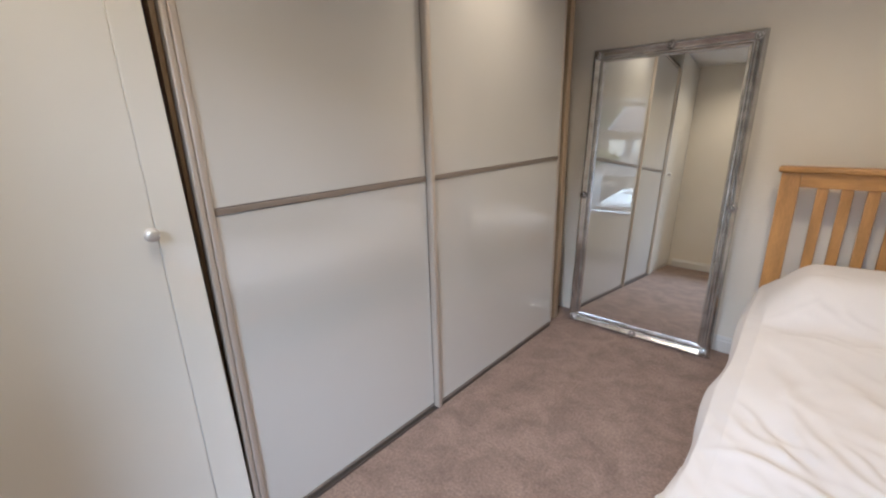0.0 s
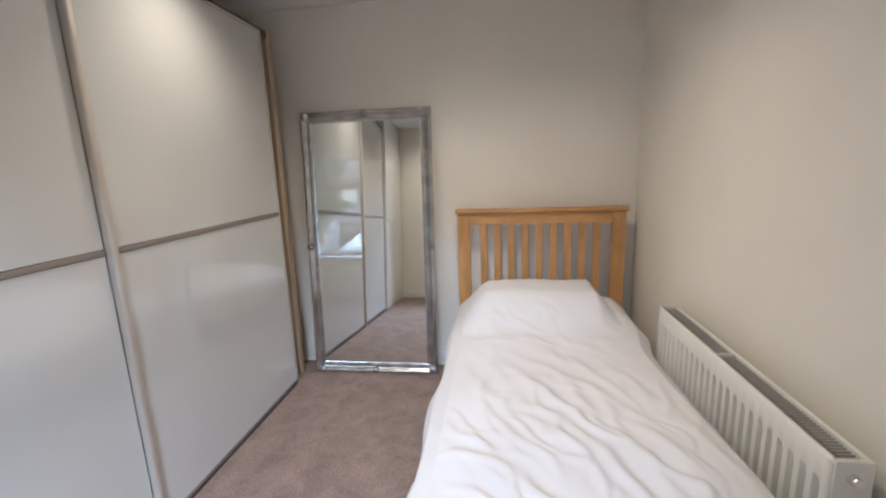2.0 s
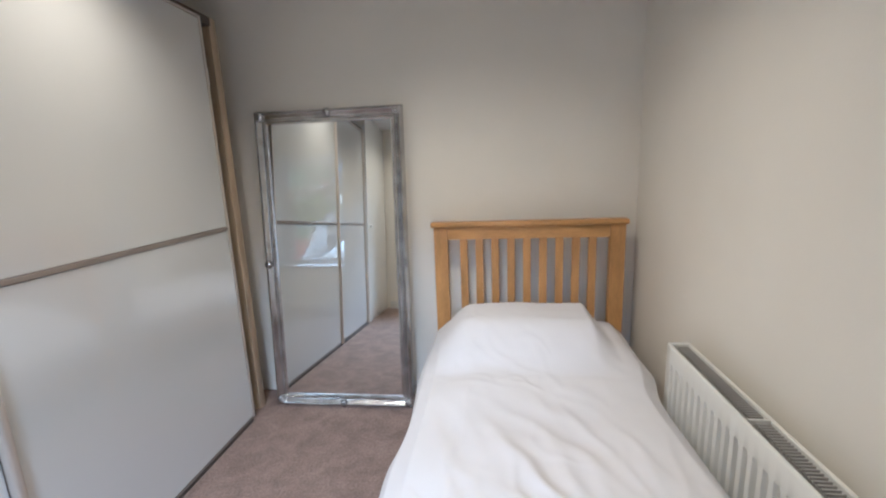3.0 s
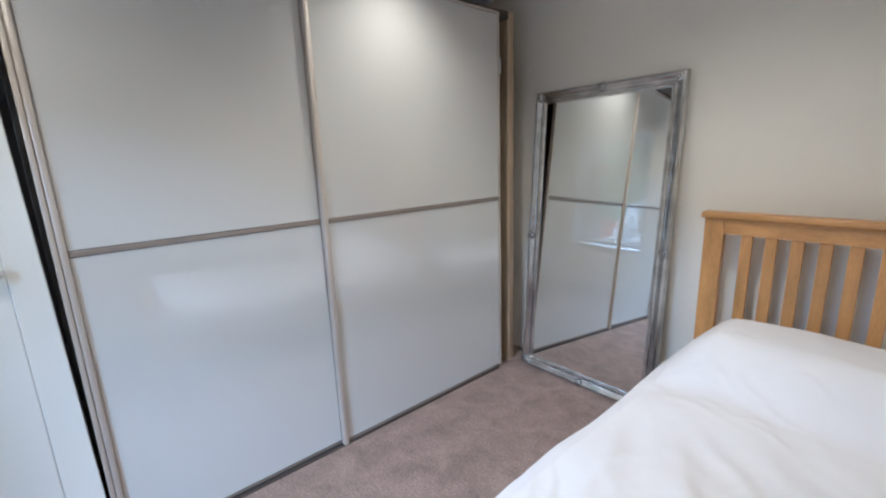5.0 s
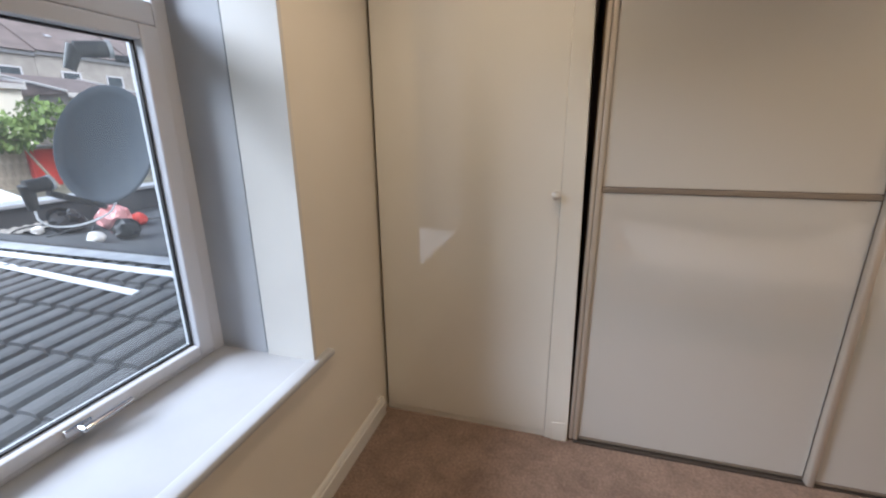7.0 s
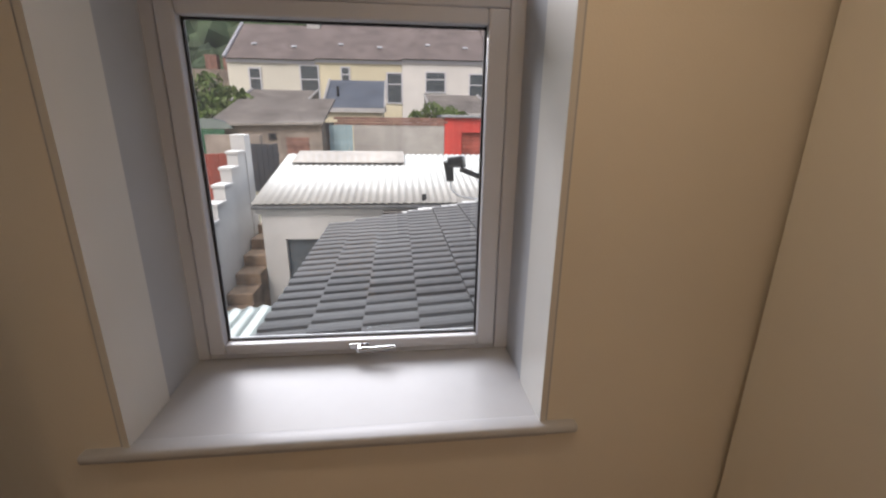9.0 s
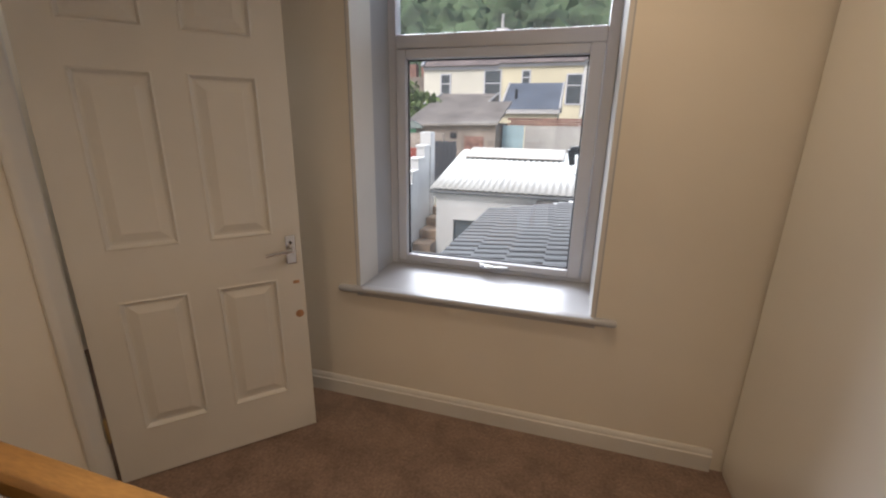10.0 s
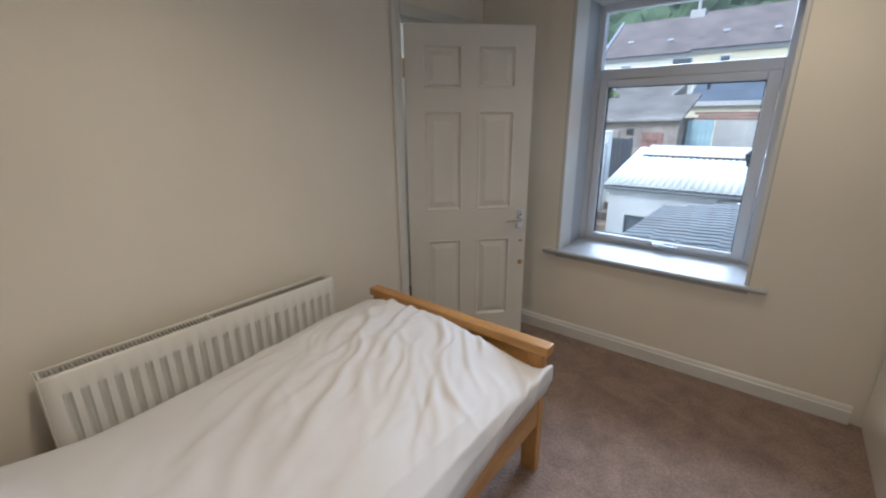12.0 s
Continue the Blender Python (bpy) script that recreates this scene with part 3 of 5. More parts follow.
# headboard
part("post", block(BX0 + 0.002, BX0 + 0.082, 3.255, 3.30, 0, 1.134, bevel=0.004), OAKV, bed)
part("post", block(BX1 - 0.060, BX1 + 0.022, 3.255, 3.30, 0, 1.134, bevel=0.004), OAKV, bed)
part("top_rail", block(BX0 + 0.082, BX1 - 0.060, 3.260, 3.297, 1.062, 1.134, bevel=0.003), OAK, bed)
part("top_cap", block(BX0 - 0.012, BX1 + 0.034, 3.238, 3.308, 1.134, 1.164, bevel=0.009, seg=3), OAK, bed)
part("lower_rail", block(BX0 + 0.082, BX1 - 0.060, 3.262, 3.292, 0.35, 0.44, bevel=0.004), OAK, bed)
n = 9
for i in range(n):
    x = BX0 + 0.082 + (BX1 - 0.060 - BX0 - 0.082) * (i + 1) / (n + 1)
    part("slat", block(x - 0.022, x + 0.022, 3.268, 3.288, 0.44, 1.062, bevel=0.003), OAKV, bed)
# footboard
part("foot_rail", block(BX0 - 0.004, BX1 - 0.015, 1.200, 1.262, 0.585, 0.626, bevel=0.005), OAK, bed)
for x in (BX0 + 0.02, BX1 - 0.105):
    part("leg", block(x, x + 0.070, 1.208, 1.256, 0, 0.585, bevel=0.004), OAKV, bed)
part("foot_panel", block(BX0 + 0.09, BX1 - 0.105, 1.222, 1.244, 0.30, 0.585, bevel=0.003), OAK, bed)
for x in (BX0 + 0.022, BX1 - 0.047):
    part("side_rail", block(x, x + 0.025, 1.256, 3.255, 0.25, 0.375, bevel=0.004), OAKY, bed)
part("slat_base", bx(bmesh.new(), BX0 + 0.05, BX1 - 0.05, 1.27, 3.25, 0.29, 0.31), OAKY, bed)
matt = block(BX0 + 0.05, BX1 - 0.055, 1.275, 3.24, 0.312, 0.50, bevel=0.04, seg=3)
solo("mattress", matt, COTTON, "white mattress on the bed under the duvet", "mattress", (1.65, 2.25, 0.312))


def smooth01(a, b, x):
    t = min(1, max(0, (x - a) / (b - a)))
    return t * t * (3 - 2 * t)


def pillow(cx, cy, z, lx, ly, h):
    bm = bmesh.new()
    nx, ny = 26, 18
    for s in (1, -1):
        rows = []
        for j in range(ny + 1):
            v = j / ny * 2 - 1
            rows.append([])
            for i in range(nx + 1):
                u = i / nx * 2 - 1
                t = max(0, (1 - abs(u) ** 2.6)) ** 0.5 * max(0, (1 - abs(v) ** 2.6)) ** 0.5
                nz = noise.noise(Vector((u * 2.5, v * 2.5, 4 + s))) * 0.02
                rows[-1].append(bm.verts.new((cx + u * lx / 2, cy + v * ly / 2, z + h / 2 + s * (h / 2 * t) + nz * t)))
        for a, b in zip(rows, rows[1:]):
            for i in range(nx):
                bm.faces.new((a[i], a[i + 1], b[i + 1], b[i]))
    bmesh.ops.remove_doubles(bm, verts=bm.verts[:], dist=0.0005)
    return bm


solo("pillow", pillow(1.65, 3.0, 0.505, 0.70, 0.44, 0.17), COTTON, "plump white pillow tucked under the duvet", "pillow", (1.65, 3.0, 0.505))


FOLD_RND = random.Random(11)


def fold_list():
    """Pulled folds of the cover: start, heading in degrees from the foot-to-head axis towards the wall side, length, width, height, bend."""
    folds = []
    for _ in range(60):      # the ruckled foot half
        x, y = FOLD_RND.uniform(1.10, 2.05), FOLD_RND.uniform(1.22, 1.80)
        lean = -40 + 34 * smooth01(1.25, 1.95, y) + 26 * smooth01(1.35, 2.05, x) + FOLD_RND.gauss(0, 9)
        folds.append((x, y, lean - 10, FOLD_RND.uniform(0.22, 0.62), FOLD_RND.uniform(0.013, 0.028), FOLD_RND.uniform(0.004, 0.0125), FOLD_RND.gauss(0, 0.05)))
    for _ in range(18):      # long drags from the foot towards the pillow
        folds.append((FOLD_RND.uniform(1.35, 2.1), FOLD_RND.uniform(1.35, 1.75), FOLD_RND.gauss(-24, 6), FOLD_RND.uniform(0.6, 1.0), FOLD_RND.uniform(0.018, 0.034), FOLD_RND.uniform(0.007, 0.015), FOLD_RND.gauss(0, 0.06)))
    for _ in range(26):      # shallow folds on the upper half
        folds.append((FOLD_RND.uniform(1.45, 2.1), FOLD_RND.uniform(1.85, 2.75), FOLD_RND.gauss(-34, 12), FOLD_RND.uniform(0.25, 0.6), FOLD_RND.uniform(0.020, 0.045), FOLD_RND.uniform(0.003, 0.008), FOLD_RND.gauss(0, 0.06)))
    for _ in range(20):      # bunched folds where the cover meets the pillow
        folds.append((FOLD_RND.uniform(1.15, 1.75), FOLD_RND.uniform(2.45, 2.72), FOLD_RND.gauss(-68, 12), FOLD_RND.uniform(0.15, 0.35), FOLD_RND.uniform(0.012, 0.022), FOLD_RND.uniform(0.003, 0.007), FOLD_RND.gauss(0, 0.05)))
    for _ in range(10):      # creases of the pillow end
        folds.append((FOLD_RND.uniform(1.3, 2.0), FOLD_RND.uniform(2.75, 3.1), FOLD_RND.gauss(-60, 25), FOLD_RND.uniform(0.12, 0.3), FOLD_RND.uniform(0.014, 0.028), FOLD_RND.uniform(0.002, 0.005), FOLD_RND.gauss(0, 0.05)))
    return folds


def fold_heights(px, py):
    """Sum of all folds over the points; each a crest with a hollow on one side that fades out at both ends."""
    total = np.zeros_like(px)
    wx = 0.010 * np.sin(py * 13 + px * 5) + 0.005 * np.sin(py * 29 - px * 11 + 1.0)
    for x, y, lean, length, width, height, bend in fold_list():
        a = radians(lean)
        dx, dy = math.sin(a), math.cos(a)
        rx, ry = px + wx - x, py - y
        along = (rx * dx + ry * dy) / length
        across = rx * dy - ry * dx - bend * np.sin(np.clip(along, 0, 1) * math.pi)
        fade = np.clip(along, 0, 1) * np.clip(1 - along, 0, 1) * 4
        w = width * (0.7 + 0.6 * np.clip(along, 0, 1))
        total += height * np.sqrt(fade) * fade * (np.exp(-(across / w) ** 2) - 0.48 * np.exp(-((across - 1.7 * w) / (1.2 * w)) ** 2))
    return total


def duvet_mesh():
    """A thick cover: u runs from the west hem over the top to the east hem, v from the foot to the pillow."""
    bm = bmesh.new()
    nu, nv = 250, 380
    prof = [(1.140, 0.335), (1.116, 0.41), (1.118, 0.47), (1.142, 0.525), (1.20, 0.560), (1.36, 0.580), (1.65, 0.590), (1.92, 0.582), (2.075, 0.568), (2.132, 0.52), (2.146, 0.44), (2.140, 0.38)]
    lens = [0]
    for p, q in zip(prof, prof[1:]):
        lens.append(lens[-1] + math.dist(p, q))
    arc = np.linspace(0, lens[-1], nu + 1)
    ax, az = np.interp(arc, lens, [p[0] for p in prof]), np.interp(arc, lens, [p[1] for p in prof])
    ay = np.linspace(1.268, 3.245, nv + 1)
    flat_x = arc - lens[-1] / 2 + 1.63
    folds = fold_heights(np.tile(flat_x, (nv + 1, 1)), np.tile(ay[:, None], (1, nu + 1)))
    rows = []
    for j in range(nv + 1):
        v = j / nv
        rows.append([])
        for i in range(nu + 1):
            x, y, z = float(ax[i]), float(ay[j]), float(az[i])
            west = x < 1.6
            top = smooth01(0.46, 0.57, z)
            side = 1 - top
            pil = smooth01(2.60, 2.90, y) * (1 - smooth01(3.12, 3.245, y) * 0.6) * smooth01(1.12, 1.34, x) * (1 - smooth01(1.93, 2.03, x) * 0.75) * (1 - smooth01(2.03, 2.13, x))
            z += 0.155 * pil * top
            z -= 0.022 * (1 - smooth01(1.268, 1.31, y)) * top
            foot = 1 - smooth01(1.5, 2.35, y)
            z += 0.078 * foot * smooth01(1.24, 1.36, y) * smooth01(1.16, 1.62, x) * (1 - 0.35 * smooth01(1.95, 2.13, x)) * top
            soft = noise.noise(Vector((x * 3.2, y * 3.2, 8.0)))
            puff = noise.noise(Vector((x * 7.5 + y * 2, y * 6.5, 14.0)))
            ridge = float(folds[j, i]) * (0.42 + 1.05 * (1 - smooth01(1.40, 2.0, y))) * (0.5 + 0.5 * smooth01(1.13, 1.40, x)) + 0.012 * soft + 0.004 * puff
            if not west:
                x += 0.045 * smooth01(2.50, 2.75, y) * smooth01(1.95, 2.10, x)
            ends = smooth01(0.0, 0.04, v) * 0.85 + 0.15
            z += ridge * (0.25 + 0.75 * top) * ends - 0.010 * top
            x -= ridge * 0.5 * side * (1 if west else -0.3)
            hem = smooth01(0.88, 1.0, 1 - i / nu) if west else smooth01(0.92, 1.0, i / nu)
            z += hem * 0.035 * noise.noise(Vector((y * 2.3, 0, 3)))
            if west:
                z += side * 0.085 * (1 - smooth01(1.28, 1.75, y))
                y -= side * 0.020 * (1 - smooth01(1.27, 1.42, y))
                x -= side * 0.012 * math.sin(y * 7.0 + 1.2 * math.sin(y * 3))
            rows[-1].append(bm.verts.new((x, y, z)))
    for a, b in zip(rows, rows[1:]):
        for i in range(nu):
            bm.faces.new((a[i], a[i + 1], b[i + 1], b[i]))
    return bm


duv = solo("duvet", duvet_mesh(), COTTON, "rumpled white cotton duvet spread over the bed", "duvet", (1.6, 2.25, 0.45))
sol = duv.modifiers.new("thickness", "SOLIDIFY")
sol.thickness, sol.offset = 0.010, -1

# ---- radiator ----
RY0, RY1, RZ0, RZ1, RXF, RXB = 1.487, 2.560, 0.155, 0.757, 2.158, 2.245
rad = thing("radiator", "white double panel radiator on the wall beside the bed", "radiator", (2.2, 2.02, RZ0))


def fluted(x, s):
    bm = bmesh.new()
    pitch, y = 0.0445, RY0 + 0.028
    ys = [(RY0, 0), (RY0 + 0.022, 0)]
    while y + pitch <= RY1 - 0.02:
        ys += [(y, 0), (y + 0.006, 0.015), (y + 0.019, 0.015), (y + 0.025, 0)]
        y += pitch
    ys.append((RY1, 0))
    zs = [(RZ0, 0), (RZ0 + 0.045, 0), (RZ0 + 0.065, 1), (RZ1 - 0.092, 1), (RZ1 - 0.074, 0), (RZ1 - 0.012, 0), (RZ1, 0.6)]
    rows = [[bm.verts.new((x + s * (d * k if k in (0, 1) else 0.006), yy, z)) for yy, d in ys] for z, k in zs]
    for a, b in zip(rows, rows[1:]):
        for i in range(len(ys) - 1):
            bm.faces.new((a[i], a[i + 1], b[i + 1], b[i]))
    return bm


fp = part("front_panel", fluted(RXF, 1), RADWHITE, rad)
sol = fp.modifiers.new("thickness", "SOLIDIFY")
sol.thickness = 0.004
part("back_panel", block(RXB - 0.014, RXB, RY0, RY1, RZ0, RZ1 - 0.004, bevel=0.004), RADWHITE, rad)
for y0, y1 in ((RY0 - 0.004, RY0), (RY1, RY1 + 0.004)):
    part("end_cap", block(RXF + 0.002, RXB - 0.002, y0, y1, RZ0 + 0.03, RZ1 - 0.002, bevel=0.0015), RADWHITE, rad)
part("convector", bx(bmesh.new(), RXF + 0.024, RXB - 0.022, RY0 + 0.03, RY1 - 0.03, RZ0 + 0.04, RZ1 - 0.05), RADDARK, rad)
for y in (RY0 + 0.003, (RY0 + RY1) / 2 + 0.02, RY1 - 0.011):
    part("top_bridge", block(RXF + 0.008, RXB - 0.012, y, y + 0.008, RZ1 - 0.018, RZ1 - 0.003, bevel=0.002), RADWHITE, rad)
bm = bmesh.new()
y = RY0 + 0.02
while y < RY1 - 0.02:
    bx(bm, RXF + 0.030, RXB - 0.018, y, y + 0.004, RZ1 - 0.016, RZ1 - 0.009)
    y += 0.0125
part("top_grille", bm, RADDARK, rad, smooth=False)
part("bleed_valve", cyl(bmesh.new(), (2.20, RY0 - 0.004, RZ1 - 0.045), (2.20, RY0 - 0.022, RZ1 - 0.045), 0.014, 0.011), CHROME, rad)
for y in (RY0 + 0.18, RY1 - 0.18):
    part("wall_bracket", block(RXB, EAST, y - 0.015, y + 0.015, RZ0 + 0.08, RZ1 - 0.08, bevel=0.002), RADWHITE, rad)
for y, s in ((RY0, -1), (RY1, 1)):
    bm = cyl(bmesh.new(), (2.20, y, RZ0 + 0.03), (2.20, y + s * 0.05, RZ0 + 0.03), 0.010)
    cyl(bm, (2.20, y + s * 0.05, 0.0), (2.20, y + s * 0.05, RZ0 + 0.02), 0.0075)
    cyl(bm, (2.20, y + s * 0.05, RZ0 + 0.01), (2.20, y + s * 0.05, RZ0 + 0.085), 0.016, 0.013)
    part("valve", bm, RADWHITE if s > 0 else CHROME, rad)

# ---- outdoors: yard, roofs and terrace behind the house ----
def ground_z(x, y):
    return -2.6 + 1.5 * smooth01(-2.0, -4.5, y) + 1.1 * smooth01(-4.5, -9.0, y) + 0.3 * smooth01(-10, -24, y) + 34 * smooth01(-38, -150, y)


def ground_mesh():
    bm = bmesh.new()
    rows = []
    ys = [-0.55, -1.5, -2.5, -3.5, -4.5, -5.5, -6.5, -8, -10, -13, -17, -22, -28, -36, -44, -54, -66, -80, -95, -115, -140, -180, -260, -500]
    xs = [-400, -200, -120, -80, -50, -30, -18, -10, -5, -2, 0, 2, 4, 7, 12, 20, 32, 50, 80, 120, 200, 400]
    for y in ys:
        rows.append([bm.verts.new((x, y, ground_z(x, y) + (noise.noise(Vector((x * 0.02, y * 0.02, 0))) * 6 if y < -50 else 0))) for x in xs])
    for a, b in zip(rows, rows[1:]):
        for i in range(len(xs) - 1):
            bm.faces.new((a[i], a[i + 1], b[i + 1], b[i]))
    return bm


structure("ground", ground_mesh(), SOIL, "rough sloping garden ground rising to the hillside", True)

# tiled lean-to roof under the window
RX0, RX1, RYN, RYF, RZL, RZH = -0.47, 1.70, -0.56, -4.22, 0.215, 0.53
slope = math.atan2(RZH - RZL, RX1 - RX0)


def roof_z(x):
    return RZL + (RX1 - x) * (RZH - RZL) / (RX1 - RX0)


annex = thing("rear_annex", "low rear annex with a shallow grey tiled roof", "house extension", (0.6, -2.4, -2.6))
bm = bmesh.new()
vs = [bm.verts.new(p) for p in ((RX0, RYN, RZH - 0.05), (RX1 - 0.03, RYN, RZL - 0.05), (RX1 - 0.03, RYF, RZL - 0.05), (RX0, RYF, RZH - 0.05),
                                (RX0, RYN, -2.6), (RX1 - 0.03, RYN, -2.6), (RX1 - 0.03, RYF, -2.6), (RX0, RYF, -2.6))]
for f in ((0, 1, 2, 3), (0, 4, 5, 1), (1, 5, 6, 2), (2, 6, 7, 3), (3, 7, 4, 0)):
    bm.faces.new([vs[i] for i in f])
part("wall", bm, WHITEWASH, annex, smooth=False)
tiles_roof = part("roof", block(RX0, RX1 - 0.04, RYF + 0.01, RYN - 0.005, 0, 0.01, m=Matrix.Translation((0, 0, RZL - 0.035)) @ Matrix.Shear("XY", 4, (0, 0)) @ Matrix(((1, 0, 0, 0), (0, 1, 0, 0), (-math.tan(slope), 0, 1, math.tan(slope) * RX1), (0, 0, 0, 1)))), FELT, annex, smooth=False)
part("gutter", block(RX1 + 0.005, RX1 + 0.09, RYF, RYN, RZL - 0.10, RZL - 0.05, bevel=0.02), BLACK, annex)
bm = bmesh.new()
bx(bm, RX0 - 0.09, RX0 + 0.04, RYF, RYN, RZH - 0.05, RZH + 0.045)
part("ridge_kerb", bm, FELT, annex, "felt covered kerb")
part("flashing", block(RX0 + 0.04, RX0 + 0.17, RYF, RYN, -0.004, 0.004, bevel=0.001, m=pose(0, 0, RZH + 0.022)), LEAD, annex)


def tile_mesh():
    """Interlocking tile with two rolls: length 0.36 down the slope (x), 0.30 wide (y)."""
    bm = bmesh.new()
    prof = [(0.0, -0.004), (0.012, 0.022), (0.035, 0.030), (0.09, 0.032), (0.118, 0.026), (0.132, -0.004), (0.148, -0.006), (0.160, 0.022), (0.185, 0.030), (0.24, 0.032), (0.268, 0.026), (0.282, -0.004), (0.298, -0.006)]
    a = [bm.verts.new((0, y, z)) for y, z in prof]
    b = [bm.verts.new((0.36, y, z + 0.0)) for y, z in prof]
    c = [bm.verts.new((0.36, y, -0.022)) for y, z in prof]
    for i in range(len(prof) - 1):
        bm.faces.new((a[i], b[i], b[i + 1], a[i + 1]))
        bm.faces.new((b[i], c[i], c[i + 1], b[i + 1]))
    return bm


tm = mesh_of("tile", tile_mesh(), TILE, True)
gauge = (RX1 + 0.05 - RX0 - 0.02) / 7
for c in range(7):
    xx = RX0 + 0.02 + c * gauge
    for r in range(12):
        yy = RYF + 0.02 + r * 0.300
        m = Matrix.Translation((xx, yy + random.uniform(-0.003, 0.003), roof_z(xx) - 0.022 + random.uniform(-0.002, 0.003))) @ Euler((0, slope - 0.075 + random.uniform(-0.004, 0.004), 0)).to_matrix().to_4x4()
        piece("tile", tm, tiles_roof, m)

# white plastic strips left on the tiles
for p, q, w in (((0.02, -1.58), (-0.18, -3.9), 0.05), ((-0.22, -1.2), (-0.25, -3.6), 0.06)):
    d = math.atan2(q[1] - p[1], q[0] - p[0])
    L = math.dist(p, q)
    mid = ((p[0] + q[0]) / 2, (p[1] + q[1]) / 2)
    bm = block(-L / 2, L / 2, -w / 2, w / 2, -0.006, 0.006, bevel=0.002)
    ob = solo("plastic_trim_strip", bm, UPVC, "loose white plastic trim strip lying on the roof tiles", "trim strip", (0, 0, 0), "loose strips on the roof")
    ob.matrix_basis = Matrix.Translation((mid[0], mid[1], roof_z(mid[0]) + 0.030)) @ Euler((0, slope, 0)).to_matrix().to_4x4() @ pose(0, 0, 0, 0, 0, math.degrees(d))

# flat roof of the neighbouring extension, with dish and clutter
flat = thing("flat_roof_extension", "flat felted extension roof beside the tiled roof", "house extension", (-2.0, -2.6, -2.6))
part("wall", bx(bmesh.new(), -3.6, RX0 - 0.09, -4.6, -0.56, -2.6, 0.34), GREYRENDER, flat, smooth=False)
part("roof", bx(bmesh.new(), -3.65, RX0 - 0.092, -4.65, -0.56, 0.34, 0.40), FELT, flat, smooth=False)
part("parapet", block(-3.65, RX0 - 0.095, -4.75, -4.55, 0.40, 0.66, bevel=0.01), FELT, flat)
part("coping", block(-3.65, RX0 - 0.095, -4.80, -4.50, 0.66, 0.70, bevel=0.008), LEAD, flat)

dish = thing("satellite_dish", "dark grey satellite dish on a bracket outside the window", "satellite dish", (0.02, -0.56, 1.2))
C = Vector((0.29, -1.12, 1.34))
facing = Vector((0.85, 0.35, 0.35)).normalized()
q = Matrix.Translation(C) @ facing.to_track_quat("Z", "Y").to_matrix().to_4x4()
bm = bmesh.new()
rings = []
for k in range(9):
    r = k / 8
    lift = 0.060 * r * r + (0.010 if k == 8 else 0)
    rings.append([bm.verts.new((0.205 * r * math.cos(a), 0.265 * r * math.sin(a), lift)) for a in [math.tau * i / 48 for i in range(48)]] if k else [bm.verts.new((0, 0, 0))])
for i in range(48):
    bm.faces.new((rings[0][0], rings[1][i], rings[1][(i + 1) % 48]))
for a, b in zip(rings[1:], rings[2:]):
    for i in range(48):
        bm.faces.new((a[i], b[i], b[(i + 1) % 48], a[(i + 1) % 48]))
bm.transform(q)
ob = part("reflector", bm, DISHGREY, dish)
sm = ob.modifiers.new("thickness", "SOLIDIFY")
sm.thickness = 0.006
back = C - facing * 0.012
bm = cyl(bmesh.new(), (0.02, -0.55, 1.20), (0.02, -1.00, 1.20), 0.018)
cyl(bm, (0.02, -1.00, 1.17), (0.02, -1.00, 1.40), 0.018)
cyl(bm, (0.02, -1.00, 1.34), back, 0.02)
part("bracket", bm, DISHGREY, dish)
# receiver on its arm: a short horn turned back to the dish, with a white lead
tip = Vector((0.70, -0.98, 1.205))
low = q @ Vector((0, -0.27, 0.06))
bm = cyl(bmesh.new(), low, tip + Vector((-0.03, 0, 0.0)), 0.012)
part("feed_arm", bm, BLACK, dish)
bm = cyl(bmesh.new(), tip + Vector((-0.035, 0, 0.035)), tip + Vector((0.03, -0.01, 0.028)), 0.026, 0.024)
cyl(bm, tip + Vector((0.028, -0.01, 0.035)), tip + Vector((0.016, -0.02, -0.055)), 0.023, 0.017)
rec = part("receiver", bm, BLACK, dish, "black receiver horn")
part("receiver_cap", cyl(bmesh.new(), tip + Vector((-0.046, 0, 0.037)), tip + Vector((-0.035, 0, 0.035)), 0.028), LEAD, rec)

# black security light on an arm, above the dish
seclight = thing("security_light", "black security light on a long wall arm outside the window", "security light", (0.1, -0.56, 1.72))
H = Vector((0.45, -0.93, 1.70))
part("arm", cyl(bmesh.new(), (0.02, -0.555, 1.66), H + Vector((-0.05, 0.06, -0.012)), 0.013), BLACK, seclight)
bm = cyl(bmesh.new(), H + Vector((-0.055, 0.02, 0.022)), H + Vector((0.035, -0.02, 0.012)), 0.030, 0.028)
cyl(bm, H + Vector((0.03, -0.02, 0.024)), H + Vector((0.055, -0.04, -0.06)), 0.027, 0.020)
part("head", bm, BLACK, seclight)
part("lens", cyl(bmesh.new(), H + Vector((-0.068, 0.026, 0.024)), H + Vector((-0.055, 0.02, 0.022)), 0.033), LEAD, seclight)

